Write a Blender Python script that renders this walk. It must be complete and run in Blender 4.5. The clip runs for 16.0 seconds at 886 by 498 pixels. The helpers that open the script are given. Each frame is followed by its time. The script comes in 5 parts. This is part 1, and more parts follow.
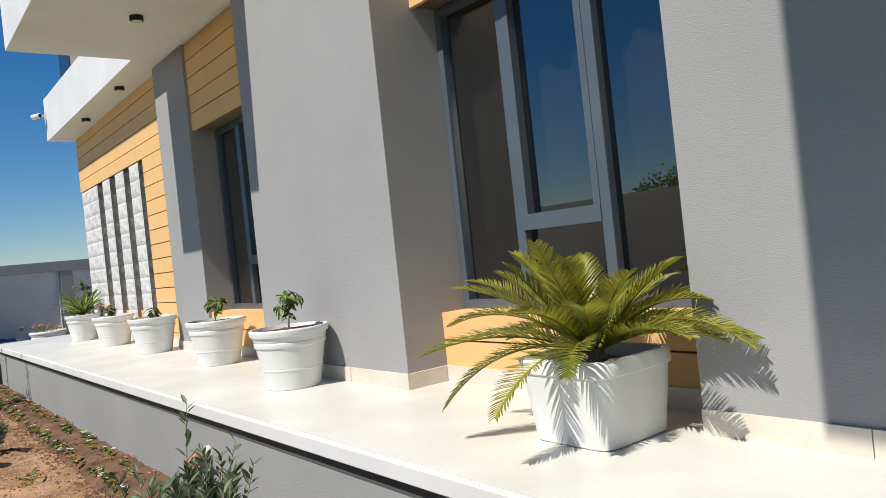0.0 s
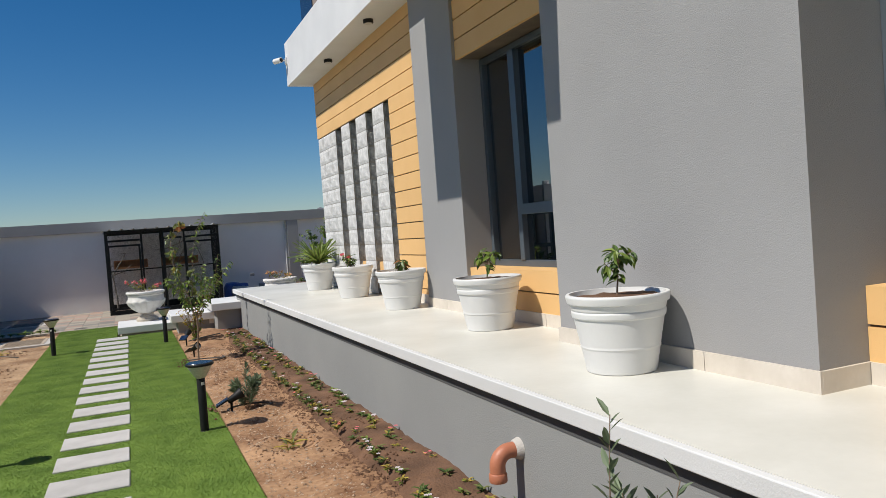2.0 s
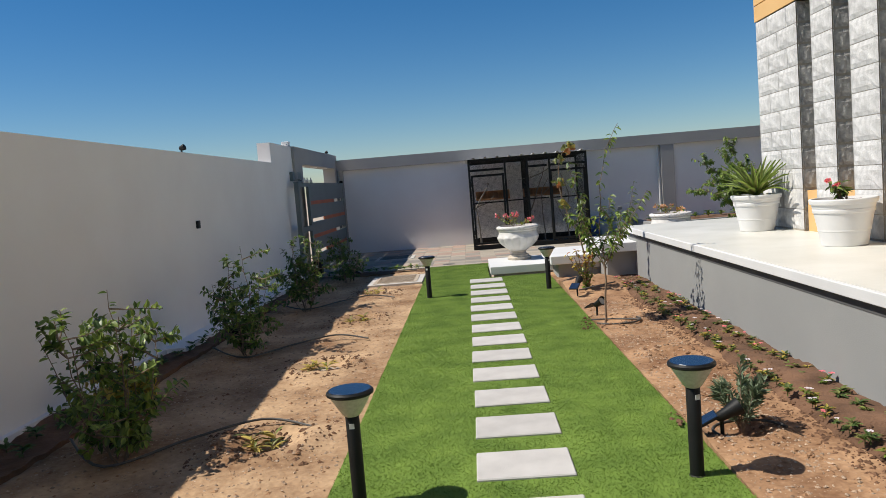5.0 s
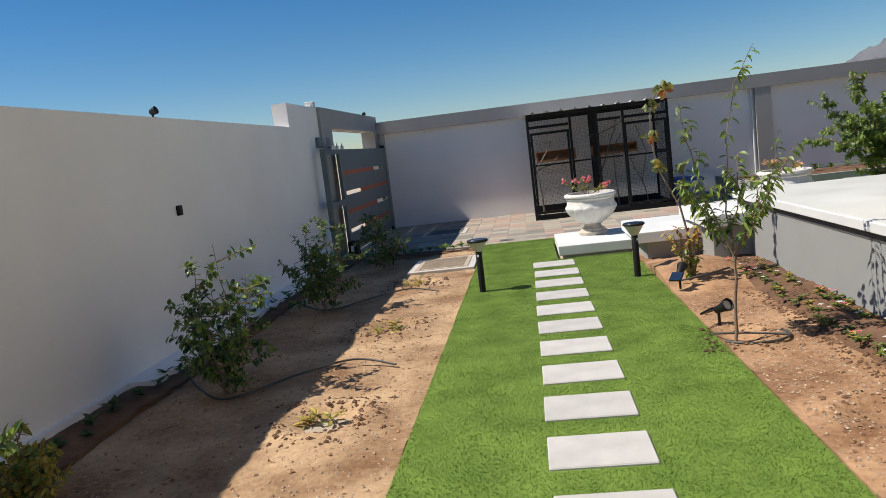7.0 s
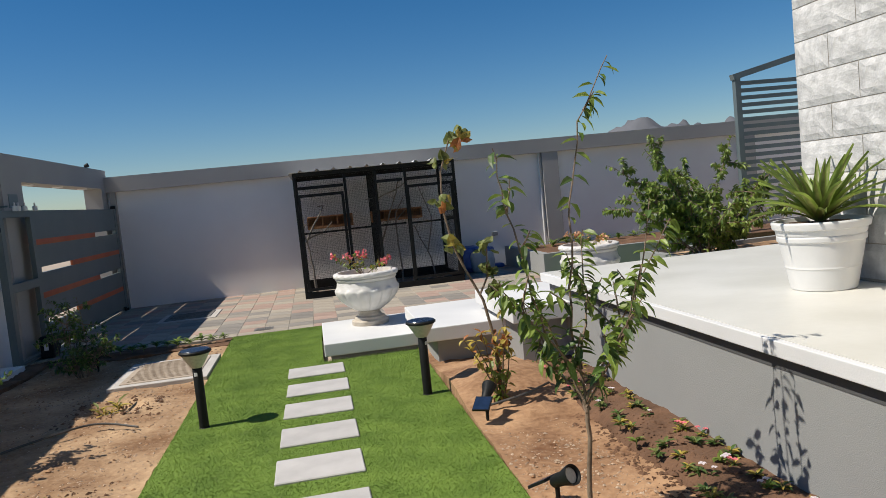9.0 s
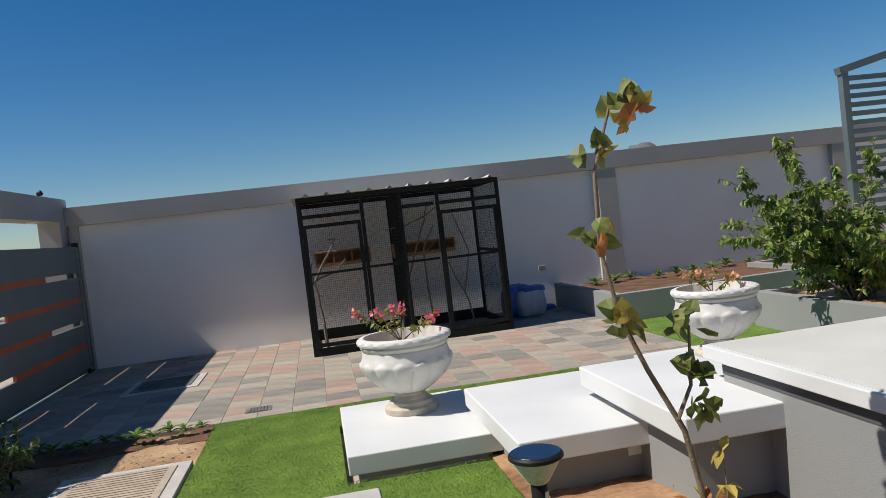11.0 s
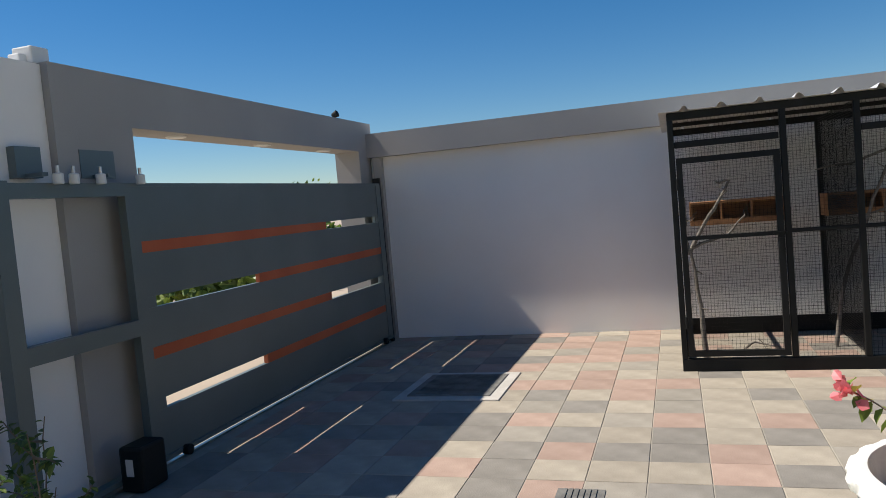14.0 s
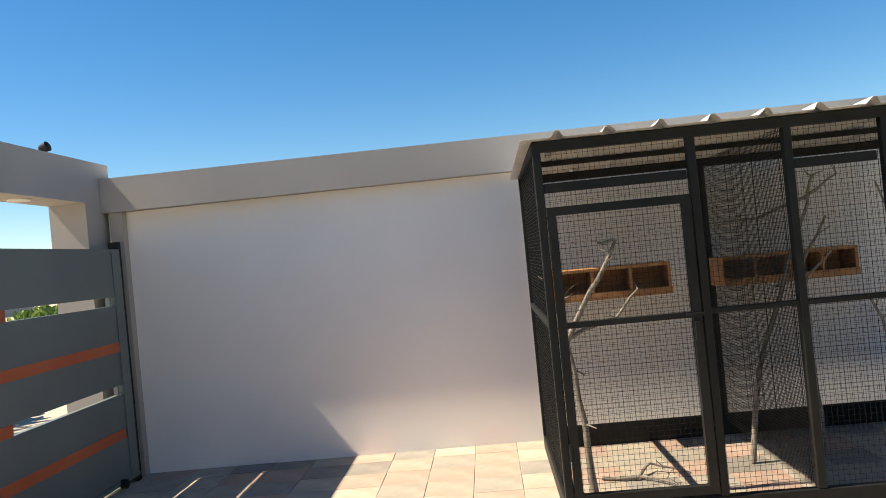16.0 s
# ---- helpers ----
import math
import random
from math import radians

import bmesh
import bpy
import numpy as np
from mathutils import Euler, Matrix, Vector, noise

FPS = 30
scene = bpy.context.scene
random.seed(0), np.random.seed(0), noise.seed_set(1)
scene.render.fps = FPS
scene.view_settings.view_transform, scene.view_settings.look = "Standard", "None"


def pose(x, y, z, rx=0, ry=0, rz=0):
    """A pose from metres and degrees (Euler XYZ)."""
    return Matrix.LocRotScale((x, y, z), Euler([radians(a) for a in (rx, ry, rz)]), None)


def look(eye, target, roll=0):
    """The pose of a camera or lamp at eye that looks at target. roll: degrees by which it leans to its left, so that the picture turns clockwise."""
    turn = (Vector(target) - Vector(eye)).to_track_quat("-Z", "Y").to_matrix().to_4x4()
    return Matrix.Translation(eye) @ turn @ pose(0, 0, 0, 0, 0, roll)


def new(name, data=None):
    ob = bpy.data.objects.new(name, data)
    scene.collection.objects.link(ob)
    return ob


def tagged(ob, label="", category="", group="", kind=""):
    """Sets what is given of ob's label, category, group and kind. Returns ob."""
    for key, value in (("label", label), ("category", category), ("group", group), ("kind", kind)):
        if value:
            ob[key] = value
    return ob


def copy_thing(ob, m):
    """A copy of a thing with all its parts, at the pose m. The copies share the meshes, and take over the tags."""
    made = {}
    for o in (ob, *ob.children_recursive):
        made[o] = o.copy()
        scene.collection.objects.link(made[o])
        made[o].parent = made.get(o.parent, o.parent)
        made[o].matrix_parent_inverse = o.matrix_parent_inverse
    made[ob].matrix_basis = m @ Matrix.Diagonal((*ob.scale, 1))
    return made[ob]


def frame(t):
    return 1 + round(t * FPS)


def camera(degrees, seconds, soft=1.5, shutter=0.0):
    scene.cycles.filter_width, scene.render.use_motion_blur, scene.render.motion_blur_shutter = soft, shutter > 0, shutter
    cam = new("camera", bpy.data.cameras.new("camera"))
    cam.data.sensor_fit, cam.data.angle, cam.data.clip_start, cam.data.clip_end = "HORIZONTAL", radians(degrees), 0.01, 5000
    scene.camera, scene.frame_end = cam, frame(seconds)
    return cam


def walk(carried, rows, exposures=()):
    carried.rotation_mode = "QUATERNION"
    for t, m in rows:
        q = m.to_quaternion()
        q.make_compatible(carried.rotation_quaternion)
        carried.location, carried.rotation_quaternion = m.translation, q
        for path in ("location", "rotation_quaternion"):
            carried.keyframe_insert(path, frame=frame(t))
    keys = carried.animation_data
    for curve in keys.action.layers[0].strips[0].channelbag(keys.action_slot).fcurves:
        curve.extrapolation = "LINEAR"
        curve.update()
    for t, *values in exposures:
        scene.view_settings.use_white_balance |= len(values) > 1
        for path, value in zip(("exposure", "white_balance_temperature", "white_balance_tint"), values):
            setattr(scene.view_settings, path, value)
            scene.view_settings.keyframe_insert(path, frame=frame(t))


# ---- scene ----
cam = camera(61.9, 16.0, soft=0.8)
PATH = [
    (0, (0.036, 0.784, 1.537), (1.262, 2.365, 1.54), -6.1),
    (0.5, (0.061, 1.153, 1.527), (1.139, 2.837, 1.523), -5.2),
    (1, (0.148, 1.535, 1.51), (1.184, 3.246, 1.486), -4.8),
    (1.5, (0.089, 1.911, 1.511), (0.989, 3.697, 1.491), -4.3),
    (2, (-0.079, 2.27, 1.527), (0.706, 4.108, 1.472), -4.2),
    (2.5, (-0.215, 2.717, 1.506), (0.376, 4.626, 1.407), -5.1),
    (3, (-0.414, 3.188, 1.509), (-0.002, 5.141, 1.388), -5.1),
    (3.5, (-0.533, 3.636, 1.522), (-0.259, 5.614, 1.411), -5.4),
    (4, (-0.546, 4.196, 1.513), (-0.551, 6.194, 1.433), -5.0),
    (4.2, (-0.56, 4.39, 1.498), (-0.607, 6.388, 1.414), -4.9),
    (6.3, (-0.646, 6.562, 1.514), (-0.753, 8.538, 1.224), -4.6),
    (6.5, (-0.643, 6.809, 1.528), (-0.799, 8.782, 1.244), -5.5),
    (7, (-0.64, 7.385, 1.512), (-0.886, 9.354, 1.259), -6.9),
    (7.5, (-0.487, 8.05, 1.473), (-0.575, 10.031, 1.215), -7.3),
    (8, (-0.428, 8.639, 1.496), (-0.326, 10.627, 1.295), -6.7),
    (8.5, (-0.351, 9.244, 1.503), (-0.035, 11.209, 1.309), -6.1),
    (8.7, (-0.314, 9.436, 1.504), (0.012, 11.401, 1.328), -5.8),
    (10.8, (-0.35, 12.074, 1.502), (0.075, 14.027, 1.419), -6.2),
    (11, (-0.375, 12.331, 1.545), (-0.038, 14.301, 1.472), -6.7),
    (11.5, (-0.48, 12.941, 1.545), (-0.472, 14.94, 1.504), -6.9),
    (12, (-0.455, 13.561, 1.522), (-0.698, 15.545, 1.446), -7.4),
    (12.5, (-0.467, 14.134, 1.521), (-0.906, 16.081, 1.39), -7.5),
    (13, (-0.489, 14.7, 1.505), (-0.995, 16.629, 1.364), -6.3),
    (13.5, (-0.52, 15.276, 1.512), (-1.085, 17.189, 1.376), -5.1),
    (14, (-0.532, 15.842, 1.505), (-1.139, 17.744, 1.384), -5.0),
    (14.5, (-0.579, 16.461, 1.518), (-1.099, 18.389, 1.419), -5.3),
    (15, (-0.714, 17.003, 1.499), (-1.151, 18.953, 1.422), -5.5),
    (15.5, (-0.789, 17.539, 1.477), (-1.012, 19.526, 1.417), -5.6),
    (16, (-0.86, 18.008, 1.498), (-0.972, 20.005, 1.518), -5.6),
]
EXPOSURES = [(0, 0.4, 6450, 10), (1.5, 0.2, 6450, 10), (2.5, 0.15, 6500, 10), (3.5, 0.3, 6600, 10), (4, 0.3, 6600, 10), (7, 0.45, 6700, 10), (8.5, 0.3, 6700, 10), (11, 0.2, 6600, 10), (12.5, 0.4, 6700, 10), (13.5, 0.5, 6700, 10), (14.5, 0.7, 7000, 9), (15, 1.12, 7450, 9), (16, 1.35, 8000, 10)]
walk(cam, [(t, look(eye, target, roll)) for t, eye, target, roll in PATH], EXPOSURES)

# ---- light ----
SUN_TRAVEL = Vector((1.0, 0.085, -1.36)).normalized()
SUN_ELEVATION = math.asin(-SUN_TRAVEL.z)
world = bpy.data.worlds.new("sky")
scene.world = world
world.use_nodes = True
wn = world.node_tree
sky = wn.nodes.new("ShaderNodeTexSky")
sky.sky_type, sky.sun_disc = "NISHITA", False
sky.sun_elevation, sky.sun_rotation = SUN_ELEVATION, math.atan2(-SUN_TRAVEL.x, -SUN_TRAVEL.y)
sky.altitude, sky.air_density, sky.dust_density, sky.ozone_density = 600, 1.0, 0.3, 4.5
deep = wn.nodes.new("ShaderNodeHueSaturation")
deep.inputs["Saturation"].default_value, deep.inputs["Hue"].default_value = 1.34, 0.501
wn.links.new(sky.outputs[0], deep.inputs["Color"])
wn.links.new(deep.outputs[0], wn.nodes["Background"].inputs[0])
wn.nodes["Background"].inputs[1].default_value = 0.069
sun = new("sun", bpy.data.lights.new("sun", "SUN"))
sun.data.energy, sun.data.angle, sun.data.color = 4.4, radians(0.55), (1.0, 0.95, 0.87)
sun.matrix_world = look((-20, 8, 30), Vector((-20, 8, 30)) + SUN_TRAVEL)


# ---- materials ----
def material(name, low, high, rough=0.6, scale=6.0, fine=120.0, bump=0.15, metal=0.0, spread=0.0, spec=0.5, detail=0.35, through_light=0.0):
    """A surface that drifts between two colours at a broad and a fine scale, with relief; spread varies it from piece to piece."""
    m = bpy.data.materials.new(name)
    m.use_nodes = True
    n, l = m.node_tree.nodes, m.node_tree.links
    b = n["Principled BSDF"]
    co = n.new("ShaderNodeTexCoord")
    big, small, mix = n.new("ShaderNodeTexNoise"), n.new("ShaderNodeTexNoise"), n.new("ShaderNodeMix")
    big.inputs["Scale"].default_value, big.inputs["Detail"].default_value = scale, 5
    small.inputs["Scale"].default_value, small.inputs["Detail"].default_value = fine, 3
    for t in (big, small):
        l.new(co.outputs["Object"], t.inputs["Vector"])
    blend = n.new("ShaderNodeMath")
    blend.operation, blend.use_clamp = "MULTIPLY_ADD", True
    blend.inputs[1].default_value = detail
    lift = n.new("ShaderNodeMapRange")
    lift.inputs[1].default_value, lift.inputs[2].default_value = 0.3, 0.7
    lift.inputs[3].default_value, lift.inputs[4].default_value = -detail / 2, 1 - detail / 2
    l.new(big.outputs["Fac"], lift.inputs[0])
    l.new(small.outputs["Fac"], blend.inputs[0])
    l.new(lift.outputs[0], blend.inputs[2])
    mix.data_type = "RGBA"
    mix.inputs[6].default_value, mix.inputs[7].default_value = (*low, 1), (*high, 1)
    l.new(blend.outputs[0], mix.inputs[0])
    colour = mix.outputs[2]
    if spread:
        info, hsv, span = n.new("ShaderNodeObjectInfo"), n.new("ShaderNodeHueSaturation"), n.new("ShaderNodeMapRange")
        geo, add, frac = n.new("ShaderNodeNewGeometry"), n.new("ShaderNodeMath"), n.new("ShaderNodeMath")
        add.operation, frac.operation = "ADD", "FRACT"
        l.new(info.outputs["Random"], add.inputs[0])
        l.new(geo.outputs["Random Per Island"], add.inputs[1])
        l.new(add.outputs[0], frac.inputs[0])
        span.inputs[3].default_value, span.inputs[4].default_value = 1 - spread, 1 + spread
        l.new(frac.outputs[0], span.inputs[0])
        l.new(span.outputs[0], hsv.inputs["Value"])
        l.new(colour, hsv.inputs["Color"])
        colour = hsv.outputs[0]
    l.new(colour, b.inputs["Base Color"])
    b.inputs["Roughness"].default_value, b.inputs["Metallic"].default_value = rough, metal
    b.inputs["Specular IOR Level"].default_value = spec
    if bump:
        bn = n.new("ShaderNodeBump")
        bn.inputs["Strength"].default_value, bn.inputs["Distance"].default_value = bump, 0.01
        l.new(small.outputs["Fac"], bn.inputs["Height"])
        l.new(bn.outputs[0], b.inputs["Normal"])
    if through_light:
        tr, ad = n.new("ShaderNodeBsdfTranslucent"), n.new("ShaderNodeMixShader")
        l.new(colour, tr.inputs["Color"])
        ad.inputs[0].default_value = through_light
        l.new(b.outputs[0], ad.inputs[1])
        l.new(tr.outputs[0], ad.inputs[2])
        l.new(ad.outputs[0], n["Material Output"].inputs["Surface"])
    return m


def glass_material(name, tint, rough=0.0):
    m = bpy.data.materials.new(name)
    m.use_nodes = True
    n, l = m.node_tree.nodes, m.node_tree.links
    clear, gloss, mix, face, lift = (n.new(k) for k in ("ShaderNodeBsdfTransparent", "ShaderNodeBsdfGlossy", "ShaderNodeMixShader", "ShaderNodeLayerWeight", "ShaderNodeMapRange"))
    clear.inputs["Color"].default_value = (*tint, 1)
    gloss.inputs["Roughness"].default_value = rough
    face.inputs["Blend"].default_value = 0.32
    lift.inputs[3].default_value, lift.inputs[4].default_value = 0.12, 0.72
    l.new(face.outputs["Facing"], lift.inputs[0])
    l.new(lift.outputs[0], mix.inputs[0])
    l.new(clear.outputs[0], mix.inputs[1])
    l.new(gloss.outputs[0], mix.inputs[2])
    l.new(mix.outputs[0], n["Material Output"].inputs["Surface"])
    return m


WALL = material("warm_white_render", (0.83, 0.805, 0.78), (0.88, 0.86, 0.835), 0.85, 1.2, 260, 0.25)
GREY = material("mid_grey_render", (0.28, 0.278, 0.275), (0.318, 0.315, 0.312), 0.8, 0.8, 210, 0.3)
GREY_DARK = material("gate_grey_render", (0.33, 0.32, 0.31), (0.38, 0.37, 0.355), 0.85, 1.0, 220, 0.3)
TERRACE_GREY = material("terrace_side_grey", (0.255, 0.262, 0.258), (0.295, 0.302, 0.295), 0.8, 0.9, 200, 0.25)
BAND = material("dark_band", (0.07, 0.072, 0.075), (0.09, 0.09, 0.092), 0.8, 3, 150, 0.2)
WHITE = material("white_paint", (0.61, 0.615, 0.61), (0.69, 0.695, 0.69), 0.6, 1.5, 120, 0.15)
SLAB = material("cream_marble_floor", (0.565, 0.555, 0.495), (0.685, 0.675, 0.62), 0.4, 1.6, 30, 0.04)
SKIRT = material("beige_skirting_stone", (0.58, 0.52, 0.44), (0.68, 0.62, 0.54), 0.5, 5, 40, 0.05, spread=0.06)
TAN = material("tan_cladding", (0.66, 0.40, 0.16), (0.72, 0.45, 0.19), 0.7, 1.5, 160, 0.15, spread=0.02)
TAN_GAP = material("cladding_groove", (0.10, 0.08, 0.06), (0.14, 0.11, 0.08), 0.9)
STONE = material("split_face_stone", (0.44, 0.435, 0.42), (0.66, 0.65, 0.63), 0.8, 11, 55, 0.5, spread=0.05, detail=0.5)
# darker copy of STONE: shade of column sides and recesses put into the colour
STONE_SHADED = material("shaded_split_stone", (0.25, 0.245, 0.235), (0.50, 0.49, 0.465), 0.8, 12, 45, 0.9, spread=0.12, detail=0.6)
ALU = material("blue_grey_aluminium", (0.095, 0.118, 0.14), (0.115, 0.14, 0.165), 0.35, 3, 90, 0.03, metal=0.3)
GLASS = glass_material("tinted_window_glass", (0.15, 0.158, 0.162))
CURTAIN = material("grey_beige_curtain", (0.46, 0.42, 0.36), (0.56, 0.51, 0.44), 0.9, 8, 300, 0.1)
ROOM = material("dim_room", (0.25, 0.24, 0.22), (0.3, 0.29, 0.27), 0.9)
SOIL = material("sandy_soil", (0.185, 0.095, 0.043), (0.51, 0.345, 0.20), 0.95, 1.7, 26, 1.0, detail=0.8)
SOIL_RED = material("turned_reddish_soil", (0.155, 0.07, 0.03), (0.47, 0.285, 0.155), 0.95, 1.5, 24, 1.0, detail=0.8)
SOIL_WET = material("damp_soil", (0.08, 0.04, 0.02), (0.19, 0.10, 0.055), 0.95, 4, 60, 1.0, detail=0.5)
PEBBLE = material("pebble", (0.26, 0.165, 0.10), (0.47, 0.36, 0.26), 0.9, 30, 90, 0.3, spread=0.3)
TURF = material("turf_backing", (0.092, 0.165, 0.017), (0.16, 0.255, 0.036), 0.95, 3.4, 220, 0.4, detail=0.15)
BLADE = material("turf_blade", (0.094, 0.166, 0.017), (0.198, 0.295, 0.047), 0.65, 3.4, 40, 0.0, spread=0.05, detail=0.15, through_light=0.25)
STEPSTONE = material("grey_step_stone", (0.40, 0.385, 0.37), (0.50, 0.485, 0.465), 0.85, 5, 140, 0.3, spread=0.05)
PAVER = [material("paver_" + k, lo, hi, 0.8, 5, 110, 0.3, spread=0.09, detail=0.55) for k, lo, hi in (
    ("beige", (0.30, 0.262, 0.208), (0.425, 0.372, 0.30)), ("pink", (0.325, 0.225, 0.18), (0.435, 0.315, 0.255)),
    ("grey", (0.265, 0.238, 0.198), (0.365, 0.33, 0.278)), ("charcoal", (0.195, 0.178, 0.155), (0.285, 0.262, 0.23)))]
JOINT = material("sand_joint", (0.310, 0.283, 0.234), (0.396, 0.363, 0.306), 0.95, 8, 100, 0.4)
GATE = material("gate_steel_paint", (0.122, 0.155, 0.158), (0.148, 0.182, 0.186), 0.4, 1.5, 60, 0.05, metal=0.2)
ORANGE = material("orange_slat", (0.42, 0.085, 0.025), (0.52, 0.12, 0.04), 0.5, 2, 50, 0.05)
BLACK = material("black_metal", (0.007, 0.008, 0.008), (0.013, 0.014, 0.014), 0.55, 6, 90, 0.1, spec=0.25)
ROOFTIN = material("white_tin", (0.55, 0.55, 0.53), (0.68, 0.68, 0.66), 0.5, 5, 60, 0.05, metal=0.2)
WOOD = material("nest_box_wood", (0.28, 0.125, 0.05), (0.46, 0.23, 0.10), 0.7, 10, 80, 0.2, spread=0.1)
BARK = material("bark", (0.16, 0.11, 0.075), (0.27, 0.20, 0.14), 0.9, 20, 120, 0.5)
DEADWOOD = material("bare_branch", (0.17, 0.145, 0.12), (0.30, 0.27, 0.235), 0.9, 20, 120, 0.4)
PLASTIC_WHITE = material("white_pot_plastic", (0.66, 0.66, 0.64), (0.73, 0.73, 0.71), 0.42, 4, 60, 0.04)
URN_FOOT = material("weathered_urn_foot", (0.42, 0.36, 0.28), (0.60, 0.55, 0.47), 0.75, 9, 80, 0.3)
URN = material("white_cast_urn", (0.60, 0.585, 0.555), (0.70, 0.685, 0.655), 0.65, 8, 90, 0.25)
PIPE = material("terracotta_pvc", (0.40, 0.14, 0.075), (0.50, 0.20, 0.11), 0.5, 8, 60, 0.1)
SOLAR = material("solar_cell", (0.010, 0.022, 0.05), (0.015, 0.03, 0.07), 0.2, 20, 60, 0.0)
LENS = material("frosted_reflector", (0.42, 0.41, 0.38), (0.55, 0.54, 0.5), 0.3, 60, 90, 0.2)
CONCRETE = material("manhole_concrete", (0.42, 0.395, 0.36), (0.54, 0.51, 0.47), 0.9, 6, 90, 0.4)
IRON = material("cast_cover", (0.36, 0.29, 0.22), (0.48, 0.40, 0.31), 0.7, 10, 70, 0.3)
IRON_DARK = material("dark_cover", (0.10, 0.098, 0.092), (0.20, 0.195, 0.18), 0.7, 10, 70, 0.3)
GREEN = material("dark_leaf", (0.05, 0.095, 0.02), (0.11, 0.18, 0.04), 0.45, 9, 60, 0.05, spread=0.3, through_light=0.3)
GREEN_LIGHT = material("fresh_leaf", (0.14, 0.22, 0.035), (0.28, 0.36, 0.075), 0.45, 9, 60, 0.05, spread=0.25, through_light=0.35)
GREEN_GREY = material("grey_green_leaf", (0.10, 0.14, 0.075), (0.19, 0.24, 0.14), 0.6, 9, 60, 0.05, spread=0.2, through_light=0.25)
OLIVE_LEAF = material("olive_leaf", (0.11, 0.14, 0.035), (0.26, 0.28, 0.085), 0.5, 14, 60, 0.1, spread=0.3, through_light=0.3)
YELLOW = material("yellow_leaf", (0.36, 0.27, 0.045), (0.55, 0.44, 0.10), 0.55, 9, 60, 0.05, spread=0.25, through_light=0.35)
RED_LEAF = material("rusty_leaf", (0.30, 0.10, 0.03), (0.45, 0.20, 0.06), 0.55, 9, 60, 0.05, spread=0.2, through_light=0.3)
PALM = material("cycad_leaf", (0.135, 0.165, 0.012), (0.43, 0.39, 0.05), 0.4, 7, 60, 0.05, spread=0.2, through_light=0.3)
PINK = material("pink_petal", (0.80, 0.16, 0.20), (0.92, 0.32, 0.33), 0.5, 9, 60, 0.0, spread=0.15, through_light=0.3)
PETAL = material("white_petal", (0.72, 0.62, 0.66), (0.85, 0.80, 0.80), 0.5, 9, 60, 0.0, through_light=0.3)
PEACH = material("peach_petal", (0.75, 0.40, 0.20), (0.85, 0.55, 0.35), 0.5, 9, 60, 0.0, through_light=0.3)
BLUE = material("blue_plastic_sack", (0.03, 0.08, 0.30), (0.05, 0.13, 0.42), 0.45, 10, 60, 0.3)
SACK = material("woven_white_sack", (0.33, 0.38, 0.42), (0.46, 0.50, 0.53), 0.6, 10, 200, 0.4)
ROCK = material("far_hill", (0.085, 0.09, 0.10), (0.13, 0.135, 0.15), 0.95, 0.02, 0.12, 0.0)
SAND = material("dusty_ground", (0.36, 0.29, 0.22), (0.46, 0.38, 0.30), 0.95, 0.1, 6, 0.3)
FARWALL = material("far_plaster", (0.52, 0.44, 0.36), (0.60, 0.52, 0.43), 0.9, 1, 30, 0.1)
HOSE = material("drip_hose", (0.05, 0.048, 0.045), (0.09, 0.085, 0.08), 0.6)
CHROME = material("steel", (0.5, 0.5, 0.5), (0.6, 0.6, 0.6), 0.3, metal=1.0)
PLASTER_DARK = material("upper_brown_panel", (0.20, 0.155, 0.13), (0.25, 0.20, 0.17), 0.8, 2, 80, 0.2)


# ---- building blocks ----
def box(bm, x0, y0, z0, x1, y1, z1, m=None):
    vs = [bm.verts.new(v) for v in ((x0, y0, z0), (x1, y0, z0), (x1, y1, z0), (x0, y1, z0), (x0, y0, z1), (x1, y0, z1), (x1, y1, z1), (x0, y1, z1))]
    if m is not None:
        for v in vs:
            v.co = m @ v.co
    for f in ((3, 2, 1, 0), (4, 5, 6, 7), (0, 1, 5, 4), (1, 2, 6, 5), (2, 3, 7, 6), (3, 0, 4, 7)):
        bm.faces.new([vs[i] for i in f])


def boxes(*rows):
    bm = bmesh.new()
    for r in rows:
        box(bm, *r)
    return bm


def soft_box(x0, y0, z0, x1, y1, z1, r=0.01, n=2):
    bm = boxes((x0, y0, z0, x1, y1, z1))
    bmesh.ops.bevel(bm, geom=bm.edges[:], offset=r, segments=n, affect="EDGES", profile=0.5)
    return bm


def lathe(bm, profile, n=40, m=None, wobble=None, cap=True):
    rings = []
    for r, z in profile:
        ring = []
        for i in range(n):
            a = 2 * math.pi * i / n
            k = r * (1 + (wobble(a, z) if wobble else 0))
            v = Vector((k * math.cos(a), k * math.sin(a), z))
            ring.append(bm.verts.new(m @ v if m is not None else v))
        rings.append(ring)
    for a, b in zip(rings, rings[1:]):
        for i in range(n):
            bm.faces.new((a[i], a[(i + 1) % n], b[(i + 1) % n], b[i]))
    if cap:
        bm.faces.new(rings[0][::-1])
        bm.faces.new(rings[-1])
    return bm


